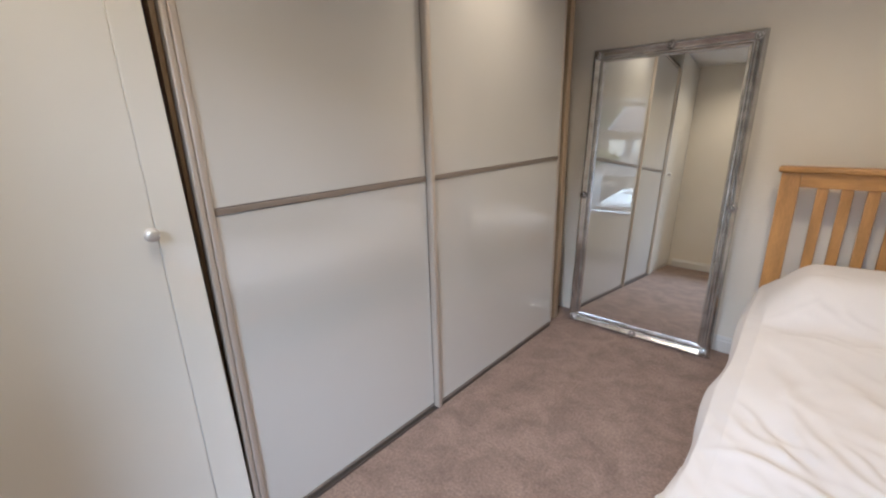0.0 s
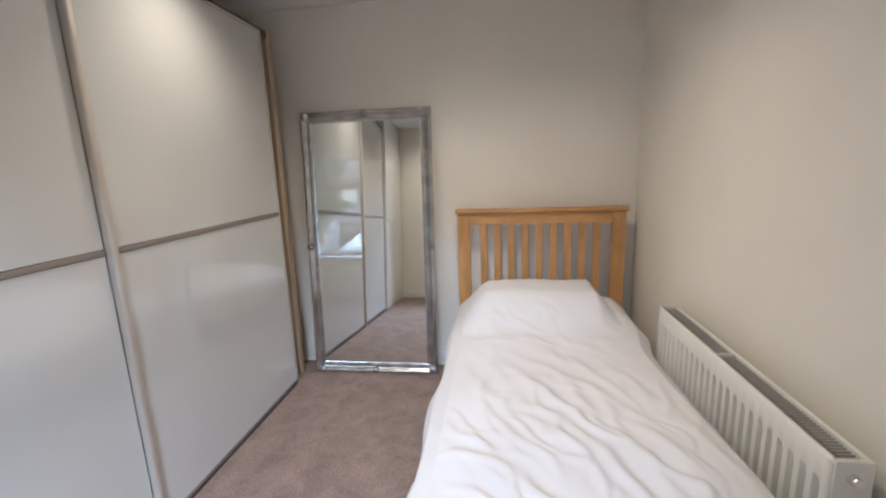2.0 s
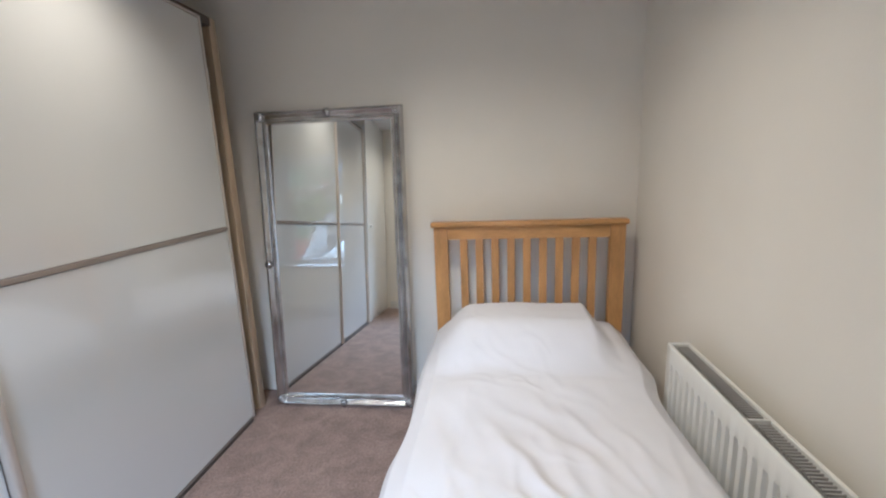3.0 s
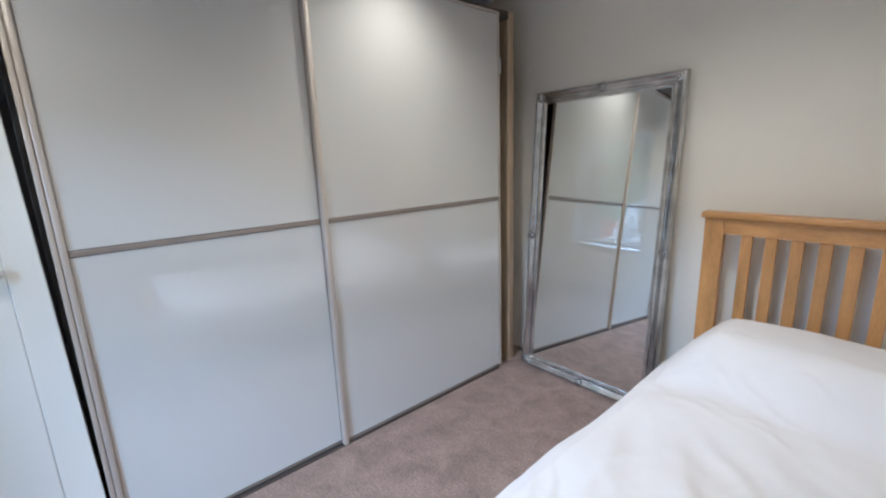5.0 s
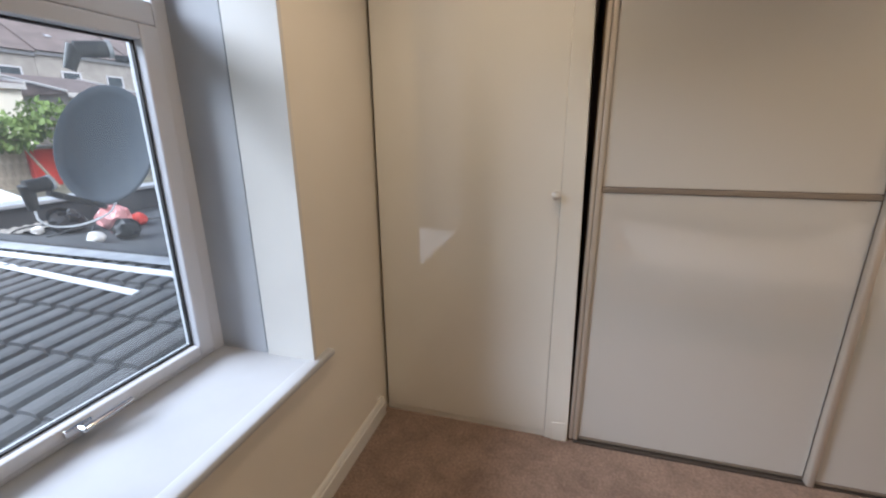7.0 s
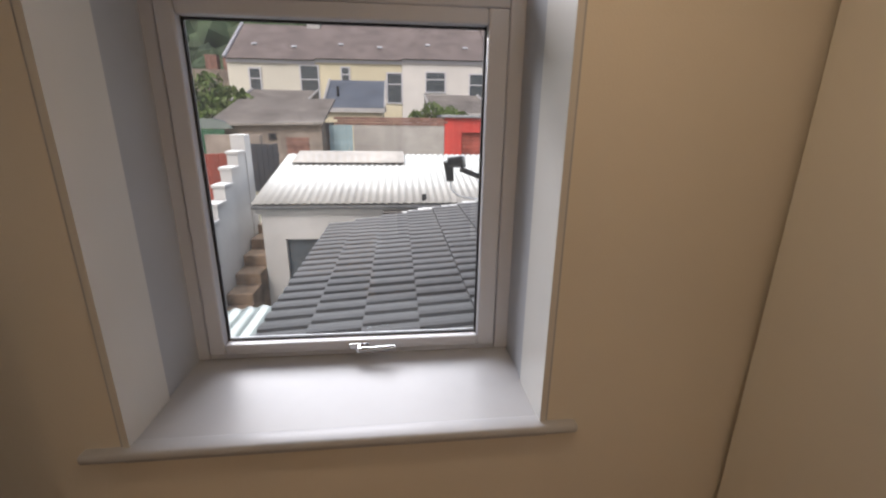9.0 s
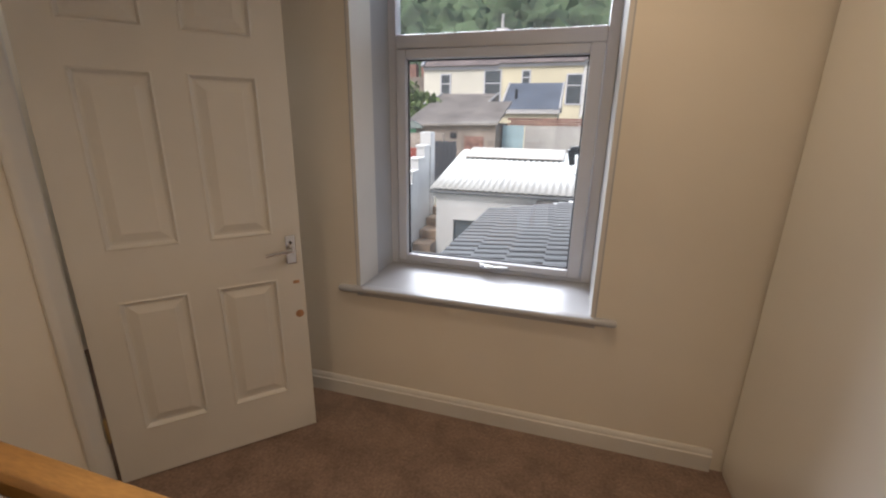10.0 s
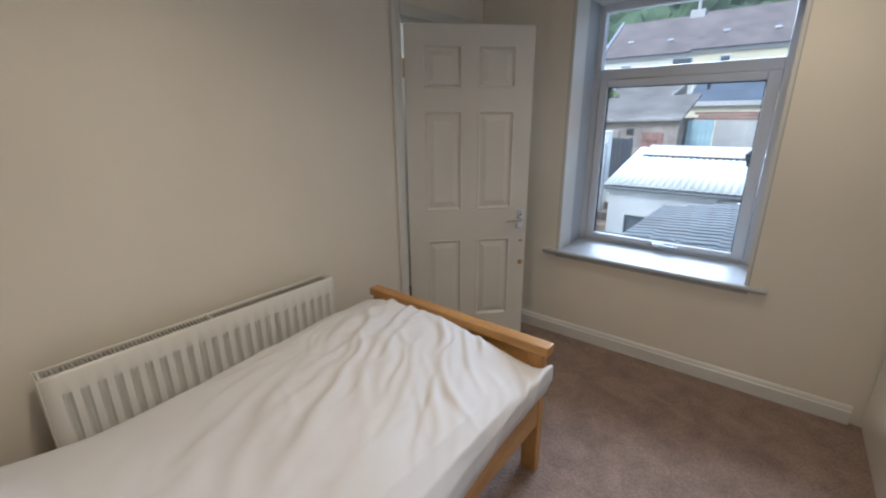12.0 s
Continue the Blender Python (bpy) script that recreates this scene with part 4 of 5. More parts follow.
for name, x, y, r, mt, lab in (("plastic_bag", -1.50, -3.78, 0.16, PINK, "crumpled pink plastic bag on the flat roof"), ("plastic_lump", -1.70, -3.70, 0.085, REDPAINT, "small red plastic lump on the flat roof"),
                               ("rubbish_sack", -1.22, -3.24, 0.12, BLACK, "black rubbish sack on the flat roof"), ("rubbish_sack", -1.25, -4.10, 0.15, BLACK, "black rubbish sack on the flat roof"),
                               ("plastic_scrap", -0.98, -3.32, 0.075, WHITEWASH, "white plastic scrap on the flat roof"), ("plastic_scrap", -1.10, -4.30, 0.055, WHITEWASH, "white plastic scrap on the flat roof"),
                               ("plastic_lump", -1.30, -3.48, 0.055, REDPAINT, "small red plastic lump on the flat roof")):
    bm = bmesh.new()
    bmesh.ops.create_icosphere(bm, subdivisions=3, radius=r, matrix=Matrix.Translation((x, y, 0.40 + r * 0.75)) @ Matrix.Diagonal((1, 1, 0.85, 1)))
    for v in bm.verts:
        v.co += Vector((1, 1, 0.7)) * noise.noise(v.co * 14) * r * 0.5
        v.co.z = max(v.co.z, 0.401)
    solo(name, bm, mt, lab, "rubbish", (x, y, 0.40), "clutter on the flat roof")


def tube(points, radius):
    cu = bpy.data.curves.new("cable", "CURVE")
    cu.dimensions, cu.bevel_depth, cu.bevel_resolution, cu.resolution_u = "3D", radius, 2, 6
    sp = cu.splines.new("BEZIER")
    sp.bezier_points.add(len(points) - 1)
    for bp, p in zip(sp.bezier_points, points):
        bp.co, bp.handle_left_type, bp.handle_right_type = p, "AUTO", "AUTO"
    return cu


for pts in (((-0.9, -3.3, 0.44), (-1.2, -3.6, 0.56), (-1.6, -4.1, 0.46), (-1.9, -4.3, 0.44), (-1.5, -4.45, 0.43)), ((-0.8, -3.9, 0.43), (-1.1, -3.7, 0.50), (-1.5, -4.0, 0.44), (-2.0, -3.6, 0.43)), ((-0.75, -4.2, 0.43), (-1.0, -4.35, 0.48), (-1.5, -4.3, 0.43))):
    cu = tube(pts, 0.008)
    cu.materials.append(BLACK)
    tagged(new("cable", cu), "loose black aerial cable trailing on the flat roof", "cable", "loose cables")

cu = tube((tip + Vector((0.016, -0.02, -0.055)), tip + Vector((0.005, -0.025, -0.10)), tip + Vector((-0.06, -0.02, -0.135)), tip + Vector((-0.2, 0, -0.12)), low + Vector((-0.05, 0, 0.01))), 0.004)
cu.materials.append(UPVC)
lead = new("receiver_lead", cu)
lead.parent = dish
lead.matrix_basis = Matrix.Translation((0.02, -0.56, 1.2)).inverted()

# white mortar bedding and lead at the far edge of the tiled roof
bm = bmesh.new()
rnd = random.Random(5)
x = RX0 + 0.02
while x < 0.85:
    w = rnd.uniform(0.05, 0.12)
    bx(bm, x, x + w, RYF - 0.06, RYF + rnd.uniform(0.0, 0.05), roof_z(x + w) - 0.05, roof_z(x + w) + rnd.uniform(0.014, 0.034))
    x += w
part("verge_mortar", bm, WHITEWASH, annex, "rough white mortar along the roof edge", smooth=False)
part("verge_lead", block(-0.3, 1.15, RYF - 0.20, RYF - 0.06, 0.31, 0.335, bevel=0.004, m=Matrix.Rotation(0.0, 4, "X")), ALUDARK, annex, "dark lead strip behind the roof edge")

# polycarbonate canopy beside the annex
can = thing("canopy", "ribbed translucent plastic canopy over the yard", "canopy", (2.4, -1.4, -0.05))
bm = bmesh.new()
rows = []
for j in range(2):
    rows.append([bm.verts.new((1.80 + 1.45 * i / 60, -0.57 - 1.7 * j, 0.02 - 0.14 * i / 60 + 0.012 * math.sin(i * 1.4))) for i in range(61)])
for i in range(60):
    bm.faces.new((rows[0][i], rows[0][i + 1], rows[1][i + 1], rows[1][i]))
part("sheet", bm, POLY, can)
for x in (1.82, 2.5, 3.22):
    part("rafter", block(x, x + 0.045, -2.27, -0.57, -0.22, -0.15, bevel=0.004), WHITEWASH, can)
part("front_beam", block(1.80, 3.27, -2.30, -2.25, -0.26, -0.16, bevel=0.004), WHITEWASH, can)
for x in (1.86, 3.2):
    part("post", block(x, x + 0.06, -2.32, -2.26, -2.6, -0.22, bevel=0.004), WHITEWASH, can)

# white outbuilding with corrugated roof
shed = thing("white_outbuilding", "white painted outbuilding with a white corrugated roof", "outbuilding", (0.6, -5.4, -1.6))
sx0, sx1, sy0, sy1 = -1.6, 2.70, -4.52, -6.35
bm = bmesh.new()
bx(bm, 2.42, sx1, sy0 - 0.15, sy0, -2.2, 0.40)
bx(bm, sx0, 1.72, sy0 - 0.15, sy0, -2.2, 0.40)
bx(bm, 1.72, 2.42, sy0 - 0.15, sy0, -2.2, -0.78)
bx(bm, 1.72, 2.42, sy0 - 0.15, sy0, -0.06, 0.40)
bx(bm, sx1 - 0.15, sx1, sy1, sy0 - 0.15, -2.2, 0.40)
bx(bm, sx0, sx0 + 0.15, sy1, sy0 - 0.15, -2.2, 0.40)
bx(bm, sx0, sx1, sy1 - 0.15, sy1, -2.2, 0.78)
part("wall", bm, WHITEWASH, shed, smooth=False)
w = part("window", bx(bmesh.new(), 1.72, 2.42, sy0 - 0.10, sy0 - 0.08, -0.78, -0.06), DARKGLASS, shed, smooth=False)
part("sill", block(1.66, 2.48, sy0 - 0.02, sy0 + 0.06, -0.82, -0.78, bevel=0.006), LEAD, shed)
bm = bmesh.new()
rows = []
n = 300
for j, (y, z) in enumerate(((sy0 + 0.12, 0.435), (-5.4, 0.66), (sy1 - 0.15, 0.90))):
    rows.append([bm.verts.new((sx0 - 0.05 + (sx1 + 0.12 - sx0) * i / n, y, z + 0.008 * math.sin(i / n * math.tau * 46))) for i in range(n + 1)])
for a, b in zip(rows, rows[1:]):
    for i in range(n):
        bm.faces.new((a[i], a[i + 1], b[i + 1], b[i]))
ob = part("roof", bm, WHITESHEET, shed)
sm = ob.modifiers.new("thickness", "SOLIDIFY")
sm.thickness = 0.008
part("fascia", block(sx0, sx1 + 0.06, sy0 + 0.005, sy0 + 0.035, 0.28, 0.395, bevel=0.004), WHITEWASH, shed)
part("gutter", block(sx0, sx1 + 0.08, sy0 + 0.04, sy0 + 0.115, 0.355, 0.405, bevel=0.015), GUTTER, shed, "grey plastic gutter")
part("ridge_flashing", block(0.85, sx1 - 0.1, -0.32, 0.32, 0.0, 0.014, bevel=0.004, m=Matrix.Translation((0, sy1 + 0.12, 0.868)) @ Matrix.Rotation(-0.218, 4, "X")), OLDROOF, shed)
part("vent_cap", cyl(bmesh.new(), (0.62, sy0 + 0.02, 0.44), (0.62, sy0 + 0.02, 0.53), 0.03), BLACK, shed)

# steps up the garden and the stepped white wall
steps = thing("garden_steps", "worn sandstone garden steps climbing beside the outbuilding", "steps", (2.87, -4.6, -1.9))
for i in range(9):
    y = -3.25 - i * 0.34
    part("step", block(2.71, 3.02, y - 0.42, y, -1.9, -0.84 + i * 0.135, bevel=0.015), STEP, steps, smooth=False)
wallw = thing("stepped_garden_wall", "white painted garden wall stepping up the slope", "garden wall", (3.1, -4.2, -1.9))
for i in range(8):
    y = -2.95 - i * 0.275
    part("wall_section", bx(bmesh.new(), 3.025, 3.16, y - 0.275, y, -1.9, -0.26 + i * 0.18), WHITEWASH, wallw, smooth=False)
    part("coping", block(3.01, 3.175, y - 0.285, y + 0.02, -0.26 + i * 0.18, -0.22 + i * 0.18, bevel=0.008), WHITEWASH, wallw)
part("pier", block(3.01, 3.20, -5.38, -5.16, -1.9, 1.24, bevel=0.008), WHITEWASH, wallw)


def boarded(name, label, cat, x0, x1, y, z0, z1, mat, width=0.12, group=""):
    t = thing(name, label, cat, ((x0 + x1) / 2, y, z0), group)
    n = max(2, round((x1 - x0) / width))
    w = (x1 - x0) / n
    me = mesh_of("board", block(0.003, w - 0.003, -0.012, 0.012, 0, z1 - z0, bevel=0.003, seg=1), mat)
    for i in range(n):
        piece("board", me, t, Matrix.Translation((x0 + i * w, y + random.uniform(-0.004, 0.004), z0 + random.uniform(-0.01, 0.01))))
    for z in (z0 + 0.2, z1 - 0.25):
        part("rail", bx(bmesh.new(), x0, x1, y - 0.05, y - 0.014, z, z + 0.08), mat, t, smooth=False)
    return t


boarded("garden_gate", "charcoal boarded garden gate", "gate", 3.55, 4.45, -8.8, -0.3, 0.95, DARKBOARD)
boarded("garden_fence", "red stained boarded fence in the next garden", "fence", 4.02, 4.95, -7.2, -1.2, 0.85, REDWOOD, 0.15)
boarded("green_shed_front", "green painted boarded shed front", "shed", 5.45, 6.7, -11.0, -0.3, 1.22, GREEN, 0.14)
bm = bmesh.new()
bx(bm, 4.1, 5.3, -9.6, -9.4, -0.6, 1.12)
structure("wall_garden_block", bm, BLOCK, "grey weathered block garden wall")
arch = bmesh.new()
rws = []
for j in (0, 1):
    rws.append([arch.verts.new((6.0 + 0.75 * math.cos(a), -11.0 - 1.6 * j, 1.23 + 0.26 * math.sin(a))) for a in [math.pi * i / 14 for i in range(15)]])
for i in range(14):
    arch.faces.new((rws[0][i], rws[0][i + 1], rws[1][i + 1], rws[1][i]))
arch.faces.new(rws[0]), arch.faces.new(rws[1])
solo("curved_shed_roof", arch, POLY, "pale curved plastic roof over the green shed", "shed roof", (6.0, -11.8, 1.2))

# block garage with weathered roof
gar = thing("block_garage", "grey block garage with a shallow weathered roof", "garage", (4.4, -12.4, -0.3))
bm = bx(bmesh.new(), 3.0, 5.8, -13.6, -11.2, -0.4, 1.42)
part("wall", bm, BLOCK, gar, smooth=False)
bm = bmesh.new()
vs = [bm.verts.new(p) for p in ((2.92, -11.05, 1.42), (5.92, -11.05, 1.36), (5.92, -13.7, 2.10), (2.92, -13.7, 2.16), (2.92, -11.05, 1.36), (5.92, -11.05, 1.30), (5.92, -13.7, 2.04), (2.92, -13.7, 2.10))]
for f in ((0, 1, 2, 3), (4, 5, 6, 7), (0, 1, 5, 4), (1, 2, 6, 5), (2, 3, 7, 6), (3, 0, 4, 7)):
    bm.faces.new([vs[i] for i in f])
part("roof", bm, OLDROOF, gar, smooth=False)
part("brick_patch", bx(bmesh.new(), 3.35, 3.95, -11.2, -11.185, 0.35, 1.02), BRICK, gar, smooth=False)
part("vent", block(4.2, 4.4, -11.2, -11.17, 0.95, 1.12, bevel=0.005), RUBBER, gar)

# lane wall, pale blue gate, red garages
lane = thing("lane_wall", "grey rendered lane wall with a brick top course", "garden wall", (1.0, -12.1, -0.3))
part("render_face", bx(bmesh.new(), -0.45, 2.22, -12.2, -12.0, -0.4, 1.36), GREYRENDER, lane, smooth=False)
bme = mesh_of("brick", block(0.004, 0.211, -0.115, 0.115, 0.004, 0.071, bevel=0.004, seg=1), BRICK)
for r in range(3):
    for i in range(15):
        piece("brick", bme, lane, Matrix.Translation((-0.45 + i * 0.215 - (0.1 if r % 2 else 0), -12.1, 1.36 + r * 0.075)))
boarded("lane_gate", "pale blue painted boarded lane gate", "gate", 2.25, 2.92, -12.0, -0.3, 1.36, PALEBLUE)
rg = thing("red_garage", "red painted garage with a ribbed roller door", "garage", (-2.2, -13.0, -0.3))
bm = bmesh.new()
bx(bm, -0.98, -0.46, -12.2, -12.0, -0.4, 1.60)
bx(bm, -3.95, -2.85, -12.2, -12.0, -0.4, 1.60)
bx(bm, -2.85, -0.98, -12.2, -12.0, 1.18, 1.60)
bx(bm, -3.95, -0.46, -14.6, -12.2, -0.4, 1.55)
part("wall", bm, REDPAINT, rg, smooth=False)
for i in range(12):
    part("door_slat", block(-2.85, -0.98, -12.14, -12.11, -0.3 + i * 0.123, -0.18 + i * 0.123, bevel=0.012, seg=1), REDWOOD, rg)
part("roof", block(-4.1, -0.36, -14.7, -11.9, 1.60, 1.68, bevel=0.01), LEAD, rg)
boarded("lane_fence", "weathered grey board fence along the lane", "fence", -5.6, -3.98, -12.1, -0.4, 1.35, OLDWOOD, 0.16)
rg2 = thing("red_store", "low red painted store beside the lane", "store", (-6.4, -12.6, -0.3))
part("wall", bx(bmesh.new(), -6.6, -5.62, -13.4, -12.0, -0.4, 0.95), REDPAINT, rg2, smooth=False)
part("roof", block(-6.7, -5.55, -13.5, -11.9, 0.95, 1.02, bevel=0.01), OLDROOF, rg2)


# terrace of houses
def house_window(parent, x, z, w, h, y, dark=True):
    wdw = part("window", bx(bmesh.new(), x - w / 2, x + w / 2, y + 0.005, y + 0.03, z, z + h), DARKGLASS if dark else PALEBLUE, parent, smooth=False)
    for a in ((x - w / 2 - 0.08, x - w / 2, z - 0.08, z + h + 0.08), (x + w / 2, x + w / 2 + 0.08, z - 0.08, z + h + 0.08)):
        part("frame", bx(bmesh.new(), a[0], a[1], y + 0.003, y + 0.07, a[2], a[3]), UPVC, wdw, smooth=False)
    for z0, z1 in ((z - 0.08, z), (z + h, z + h + 0.08), (z + h * 0.62, z + h * 0.62 + 0.06)):
        part("frame", bx(bmesh.new(), x - w / 2, x + w / 2, y + 0.003, y + 0.06, z0, z1), UPVC, wdw, smooth=False)


HY = -26.0
houses = [(10.5, 5.6, CREAM, "cream rendered"), (5.6, 0.6, YELLOW, "pale yellow rendered"), (0.6, -4.6, WHITERENDER, "white painted"), (-4.6, -9.8, GREYRENDER, "grey pebbledashed"), (-9.8, -15.0, GREYRENDER, "grey pebbledashed"), (-15.0, -20.2, GREYRENDER, "grey pebbledashed"), (-20.2, -25.4, CREAM, "cream rendered")]
wins = [((9.0, 2.9, 0.55, 1.45), (5.95, 2.6, 0.95, 1.95)), ((3.9, 3.5, 0.4, 1.0), (1.05, 2.65, 0.8, 1.6)), ((-1.4, 3.3, 1.1, 1.05), (-3.9, 2.7, 0.8, 1.6))]
for k, (xa, xb, mt, lab) in enumerate(houses):
    ez, rz = 4.95 + 0.02 * (10 - xa), 7.35 + 0.02 * (10 - xa)
    h = thing("terraced_house", lab + " terraced house with a brown slate roof", "house", ((xa + xb) / 2, HY - 3, -0.2), "terrace behind the lane")
    part("wall", bx(bmesh.new(), xb + 0.01, xa - 0.01, HY - 7, HY, -0.6, ez), mt, h, smooth=False)
    bm = bmesh.new()
    vs = [bm.verts.new(p) for p in ((xb, HY + 0.3, ez - 0.08), (xa, HY + 0.3, ez - 0.08), (xa, HY - 3.5, rz), (xb, HY - 3.5, rz), (xa, HY - 7.3, ez - 0.08), (xb, HY - 7.3, ez - 0.08))]
    for f in ((0, 1, 2, 3), (3, 2, 4, 5), (0, 3, 5), (1, 4, 2), (0, 5, 4, 1)):
        bm.faces.new([vs[i] for i in f])
    roof = part("roof", bm, ROOFSLATE, h, smooth=False)
    part("eaves_board", bx(bmesh.new(), xb, xa, HY + 0.02, HY + 0.10, ez - 0.28, ez - 0.10), UPVC, h, smooth=False)
    if k == 0:
        p0, p1 = Vector((xa, HY + 0.33, ez - 0.02)), Vector((xa, HY - 3.5, rz + 0.06))
        part("verge", cyl(bmesh.new(), p0, p1, 0.09, n=6), UPVC, h)
    for x, dy in ((xb + 1.3, -1.2), (xb + 3.6, -1.4)):
        part("rooflight", block(-0.15, 0.15, -0.10, 0.10, 0.0, 0.05, bevel=0.01, m=Matrix.Translation((x, HY + 0.3 + dy, ez + (0.3 - (0.3 + dy)) * (rz - ez) / 3.8)) @ Euler((-math.atan2(rz - ez, 3.8), 0, 0)).to_matrix().to_4x4()), UPVC, roof)
    if k in (0, 2, 4):
        ch = part("chimney", block(xb + 0.1, xb + 0.9, HY - 3.8, HY - 3.2, rz - 0.3, rz + (0.25 if k == 0 else 0.8), bevel=0.02), WHITEWASH, roof)
        part("chimney_pot", cyl(bmesh.new(), (xb + 0.5, HY - 3.5, rz + 0.2), (xb + 0.5, HY - 3.5, rz + 1.15), 0.10, 0.08), WHITEWASH, roof)
    for x, z, ww, hh in (wins[k] if k < 3 else ((xb + 1.2, 2.9, 0.85, 1.5), (xb + 3.6, 2.9, 0.85, 1.5))):
        house_window(h, x, z, ww, hh, HY)


def lean_to(name, label, x0, x1, y0, y1, z0, z1, roofmat, wallmat, base=-0.5):
    """Rear lean-to: the roof falls from z1 at y1 (far) to z0 at y0 (near)."""
    t = thing(name, label, "house extension", ((x0 + x1) / 2, y0, base))
    part("wall", bx(bmesh.new(), x0 + 0.1, x1 - 0.1, y1, y0 - 0.1, base, z0 - 0.02), wallmat, t, smooth=False)
    bm = bmesh.new()
    vs = [bm.verts.new(p) for p in ((x0, y0, z0), (x1, y0, z0), (x1, y1, z1), (x0, y1, z1), (x0, y0, z0 - 0.1), (x1, y0, z0 - 0.1), (x1, y1, z0 - 0.1), (x0, y1, z0 - 0.1))]
    for f in ((0, 1, 2, 3), (0, 1, 5, 4), (1, 2, 6, 5), (2, 3, 7, 6), (3, 0, 4, 7)):
        bm.faces.new([vs[i] for i in f])
    part("roof", bm, roofmat, t, smooth=False)
    for x in (x0, x1):
        p, qv = Vector((x, y0, z0 + 0.02)), Vector((x, y1, z1 + 0.02))
        part("barge_board", cyl(bmesh.new(), p, qv, 0.06, n=6), WHITEWASH, t)
    part("eaves_board", bx(bmesh.new(), x0, x1, y0 + 0.01, y0 + 0.06, z0 - 0.2, z0 - 0.02), WHITEWASH, t, smooth=False)
    return t


lt = lean_to("rear_wing", "yellow rear wing with a blue-grey slate lean-to roof", 1.45, 4.05, -18.0, -20.6, 2.05, 3.35, BLUESLATE, YELLOW)
part("roof_vent", cyl(bmesh.new(), (3.5, -19.0, 2.5), (3.5, -19.0, 2.95), 0.06), BLACK, lt)
lean_to("rear_wing", "grey roofed rear wing behind the garage", 5.2, 8.6, -20.0, -24.0, 2.2, 3.1, OLDROOF, CREAM)
lean_to("rear_wing", "white rear wing with a weathered lean-to roof", -3.6, -0.6, -19.0, -24.0, 1.95, 3.0, OLDROOF, WHITEWASH)
lean_to("rear_wing", "cream rear wing with a white edged roof", -9.5, -5.4, -18.0, -24.0, 3.0, 3.9, ROOFSLATE, CREAM)
lean_to("rear_wing", "pebbledashed rear wing with a slate roof", -15.5, -11.5, -19.0, -24.0, 2.9, 3.9, ROOFSLATE, GREYRENDER)
st = thing("stone_outhouse", "brown stone house end with small chimneys", "house", (13.6, -33, 0))
part("wall", bx(bmesh.new(), 11.4, 16.5, -36, -32, -0.5, 4.9), BLOCK, st, smooth=False)
for x in (12.2, 13.4):
    part("chimney", block(x, x + 0.8, -33, -32.4, 4.9, 5.9, bevel=0.03), BRICK, st)


# shrubs and the wooded hillside
def leaf_cloud(blobs, n, size, seed):
    rnd = random.Random(seed)
    verts, faces = [], []
    for k in range(n):
        cx, cy, cz, r = blobs[rnd.randrange(len(blobs))]
        d = Vector((rnd.gauss(0, 1), rnd.gauss(0, 1), rnd.gauss(0, 1))).normalized() * r * rnd.uniform(0.55, 1.08)
        p = Vector((cx, cy, cz)) + Vector((d.x, d.y, d.z * 0.8))
        e = Euler((rnd.uniform(0, 6.3), rnd.uniform(0, 6.3), rnd.uniform(0, 6.3))).to_matrix()
        s = size * rnd.uniform(0.6, 1.4)
        i = len(verts)
        verts += [p + e @ Vector(q) for q in ((-s, 0, 0), (0, -s * 0.5, s * 0.1), (s, 0, 0), (0, s * 0.5, s * 0.1))]
        faces.append((i, i + 1, i + 2, i + 3))
    me = bpy.data.meshes.new("leaves")
    me.from_pydata([tuple(v) for v in verts], [], faces)
    me.materials.append(LEAF)
    return me


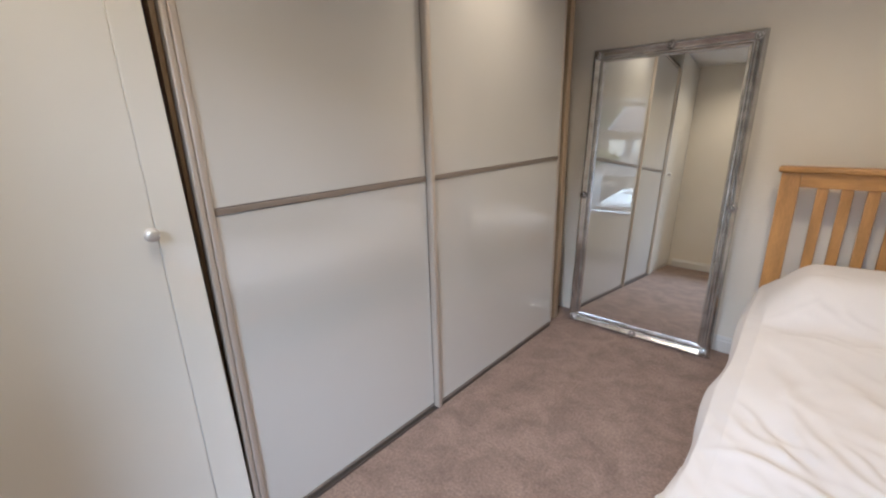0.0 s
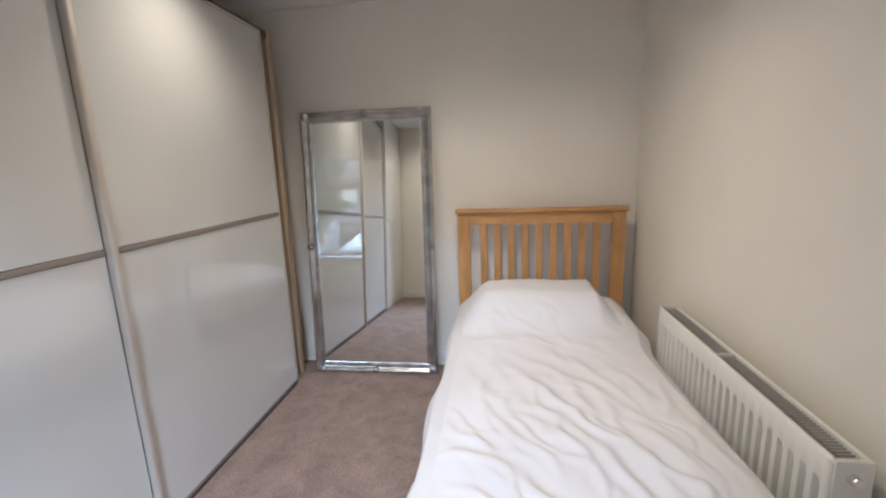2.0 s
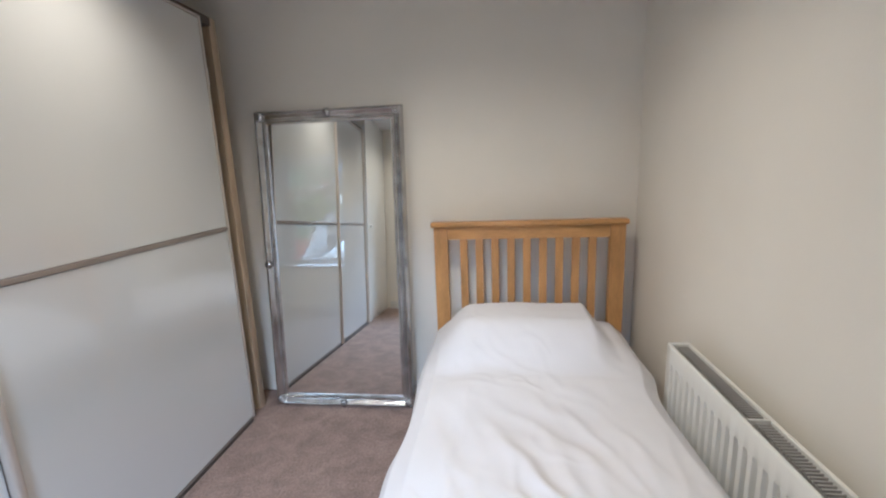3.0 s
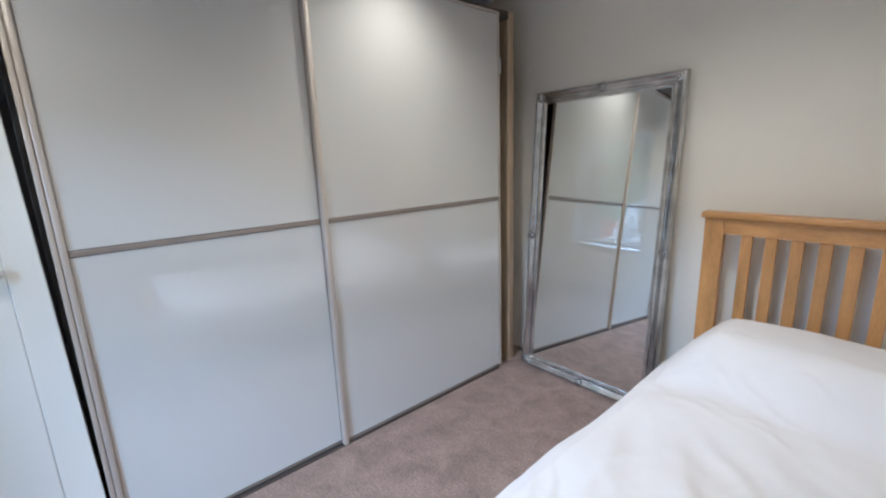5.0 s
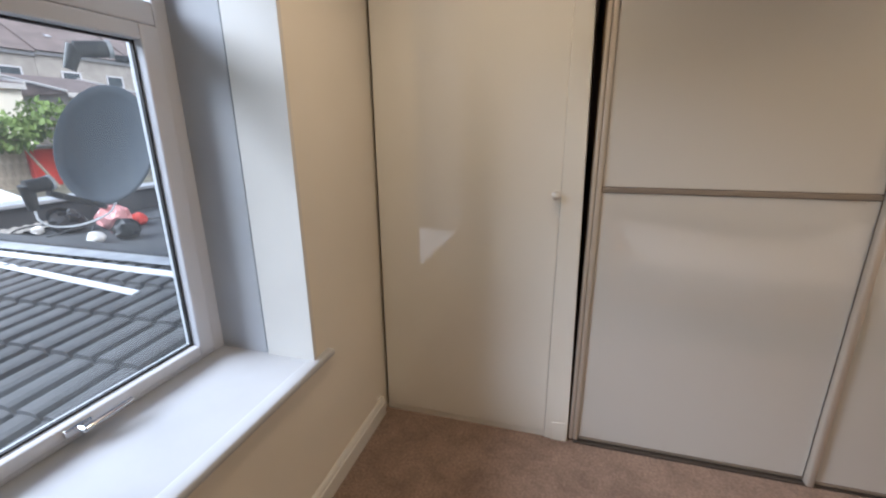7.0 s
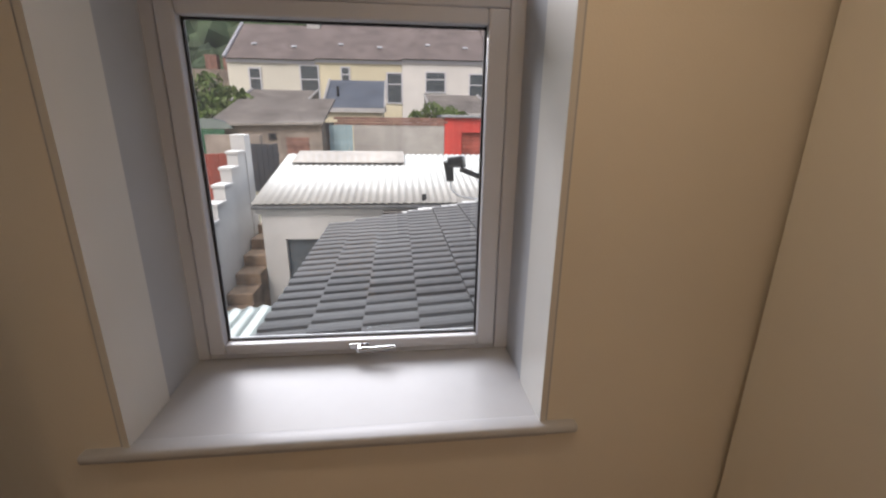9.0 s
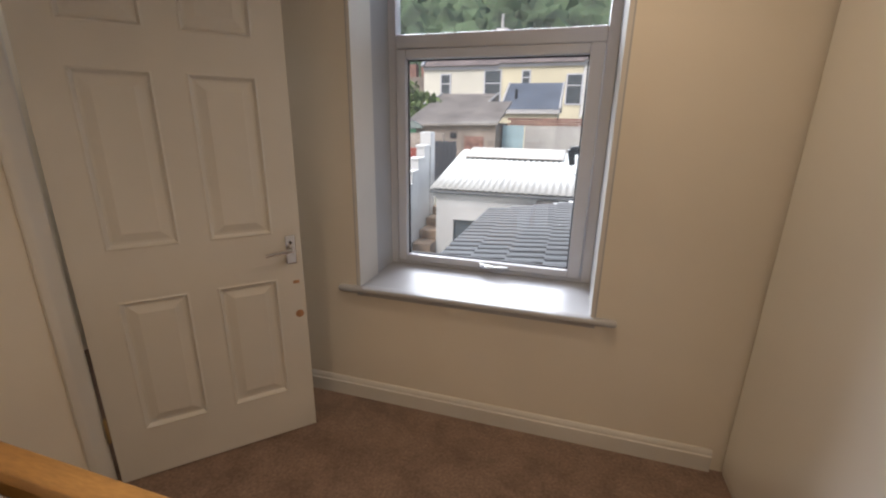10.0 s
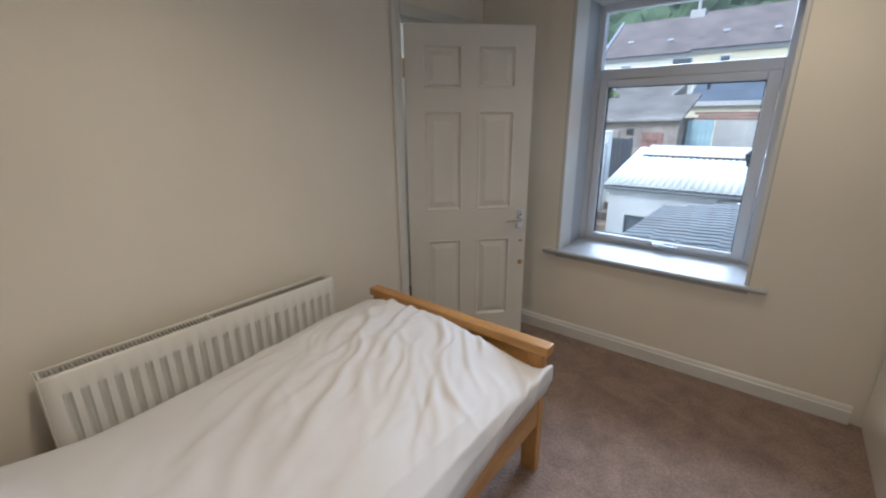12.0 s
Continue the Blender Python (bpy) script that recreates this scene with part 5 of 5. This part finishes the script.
def shrub(base, blobs, n, size, seed, label):
    t = thing("shrub", label, "shrub", base)
    for k, (cx, cy, cz, r) in enumerate(blobs):
        part("stem", cyl(bmesh.new(), base, (cx, cy, cz), 0.05, 0.015, n=6), OLDWOOD, t)
    ob = new("leaves", leaf_cloud(blobs, n, size, seed))
    ob.parent = t
    ob.matrix_basis = Matrix.Translation(base).inverted()
    return t


shrub((8.2, -17.0, -0.3), [(7.4, -17, 2.0, 0.9), (8.4, -17.3, 2.4, 1.0), (9.4, -17, 1.9, 1.0), (8.0, -16.6, 1.3, 0.9), (9.0, -16.6, 1.2, 0.9)], 2600, 0.13, 1, "dense green garden shrub behind the garage")
shrub((-0.3, -13.6, -0.3), [(-0.75, -13.6, 1.72, 0.33), (-0.2, -13.6, 1.80, 0.38), (0.3, -13.7, 1.62, 0.26), (-1.2, -13.5, 1.65, 0.22)], 1300, 0.06, 2, "bright green shrub growing over the lane wall")
shrub((-6.0, -11.6, -0.3), [(-5.2, -11.7, 1.35, 0.55), (-6.0, -11.6, 1.65, 0.65), (-6.9, -11.7, 1.5, 0.65), (-7.6, -11.6, 1.2, 0.6), (-6.6, -11.4, 0.9, 0.6)], 2600, 0.085, 3, "leafy green shrub behind the lane fence")


def forest():
    rnd = random.Random(7)
    bm = bmesh.new()
    bmesh.ops.create_icosphere(bm, subdivisions=2, radius=1)
    sv = [v.co.copy() for v in bm.verts]
    sf = [[v.index for v in f.verts] for f in bm.faces]
    bm.free()
    verts, faces = [], []
    for k in range(1500):
        y = -rnd.uniform(42, 150)
        x = rnd.uniform(-1, 1) * (30 + abs(y) * 0.75)
        z = ground_z(x, y) + rnd.uniform(0.5, 2.5)
        r = rnd.uniform(1.4, 3.0) * (1 if y > -80 else 1.4)
        i = len(verts)
        o = Vector((rnd.uniform(0, 50), 0, 0))
        for v in sv:
            verts.append((x + v.x * r * (1 + 0.7 * noise.noise(v * 2.2 + o)), y + v.y * r * (1 + 0.7 * noise.noise(v * 2.2 + o)), z + v.z * r * 1.25 * (1 + 0.7 * noise.noise(v * 2.6 + o))))
        faces += [tuple(i + n for n in f) for f in sf]
    me = bpy.data.meshes.new("hillside_woodland")
    me.from_pydata(verts, [], faces)
    me.materials.append(FOREST)
    return me


tagged(new("hillside_woodland", forest()), "dense green woodland covering the hillside", "woodland", kind="stuff")
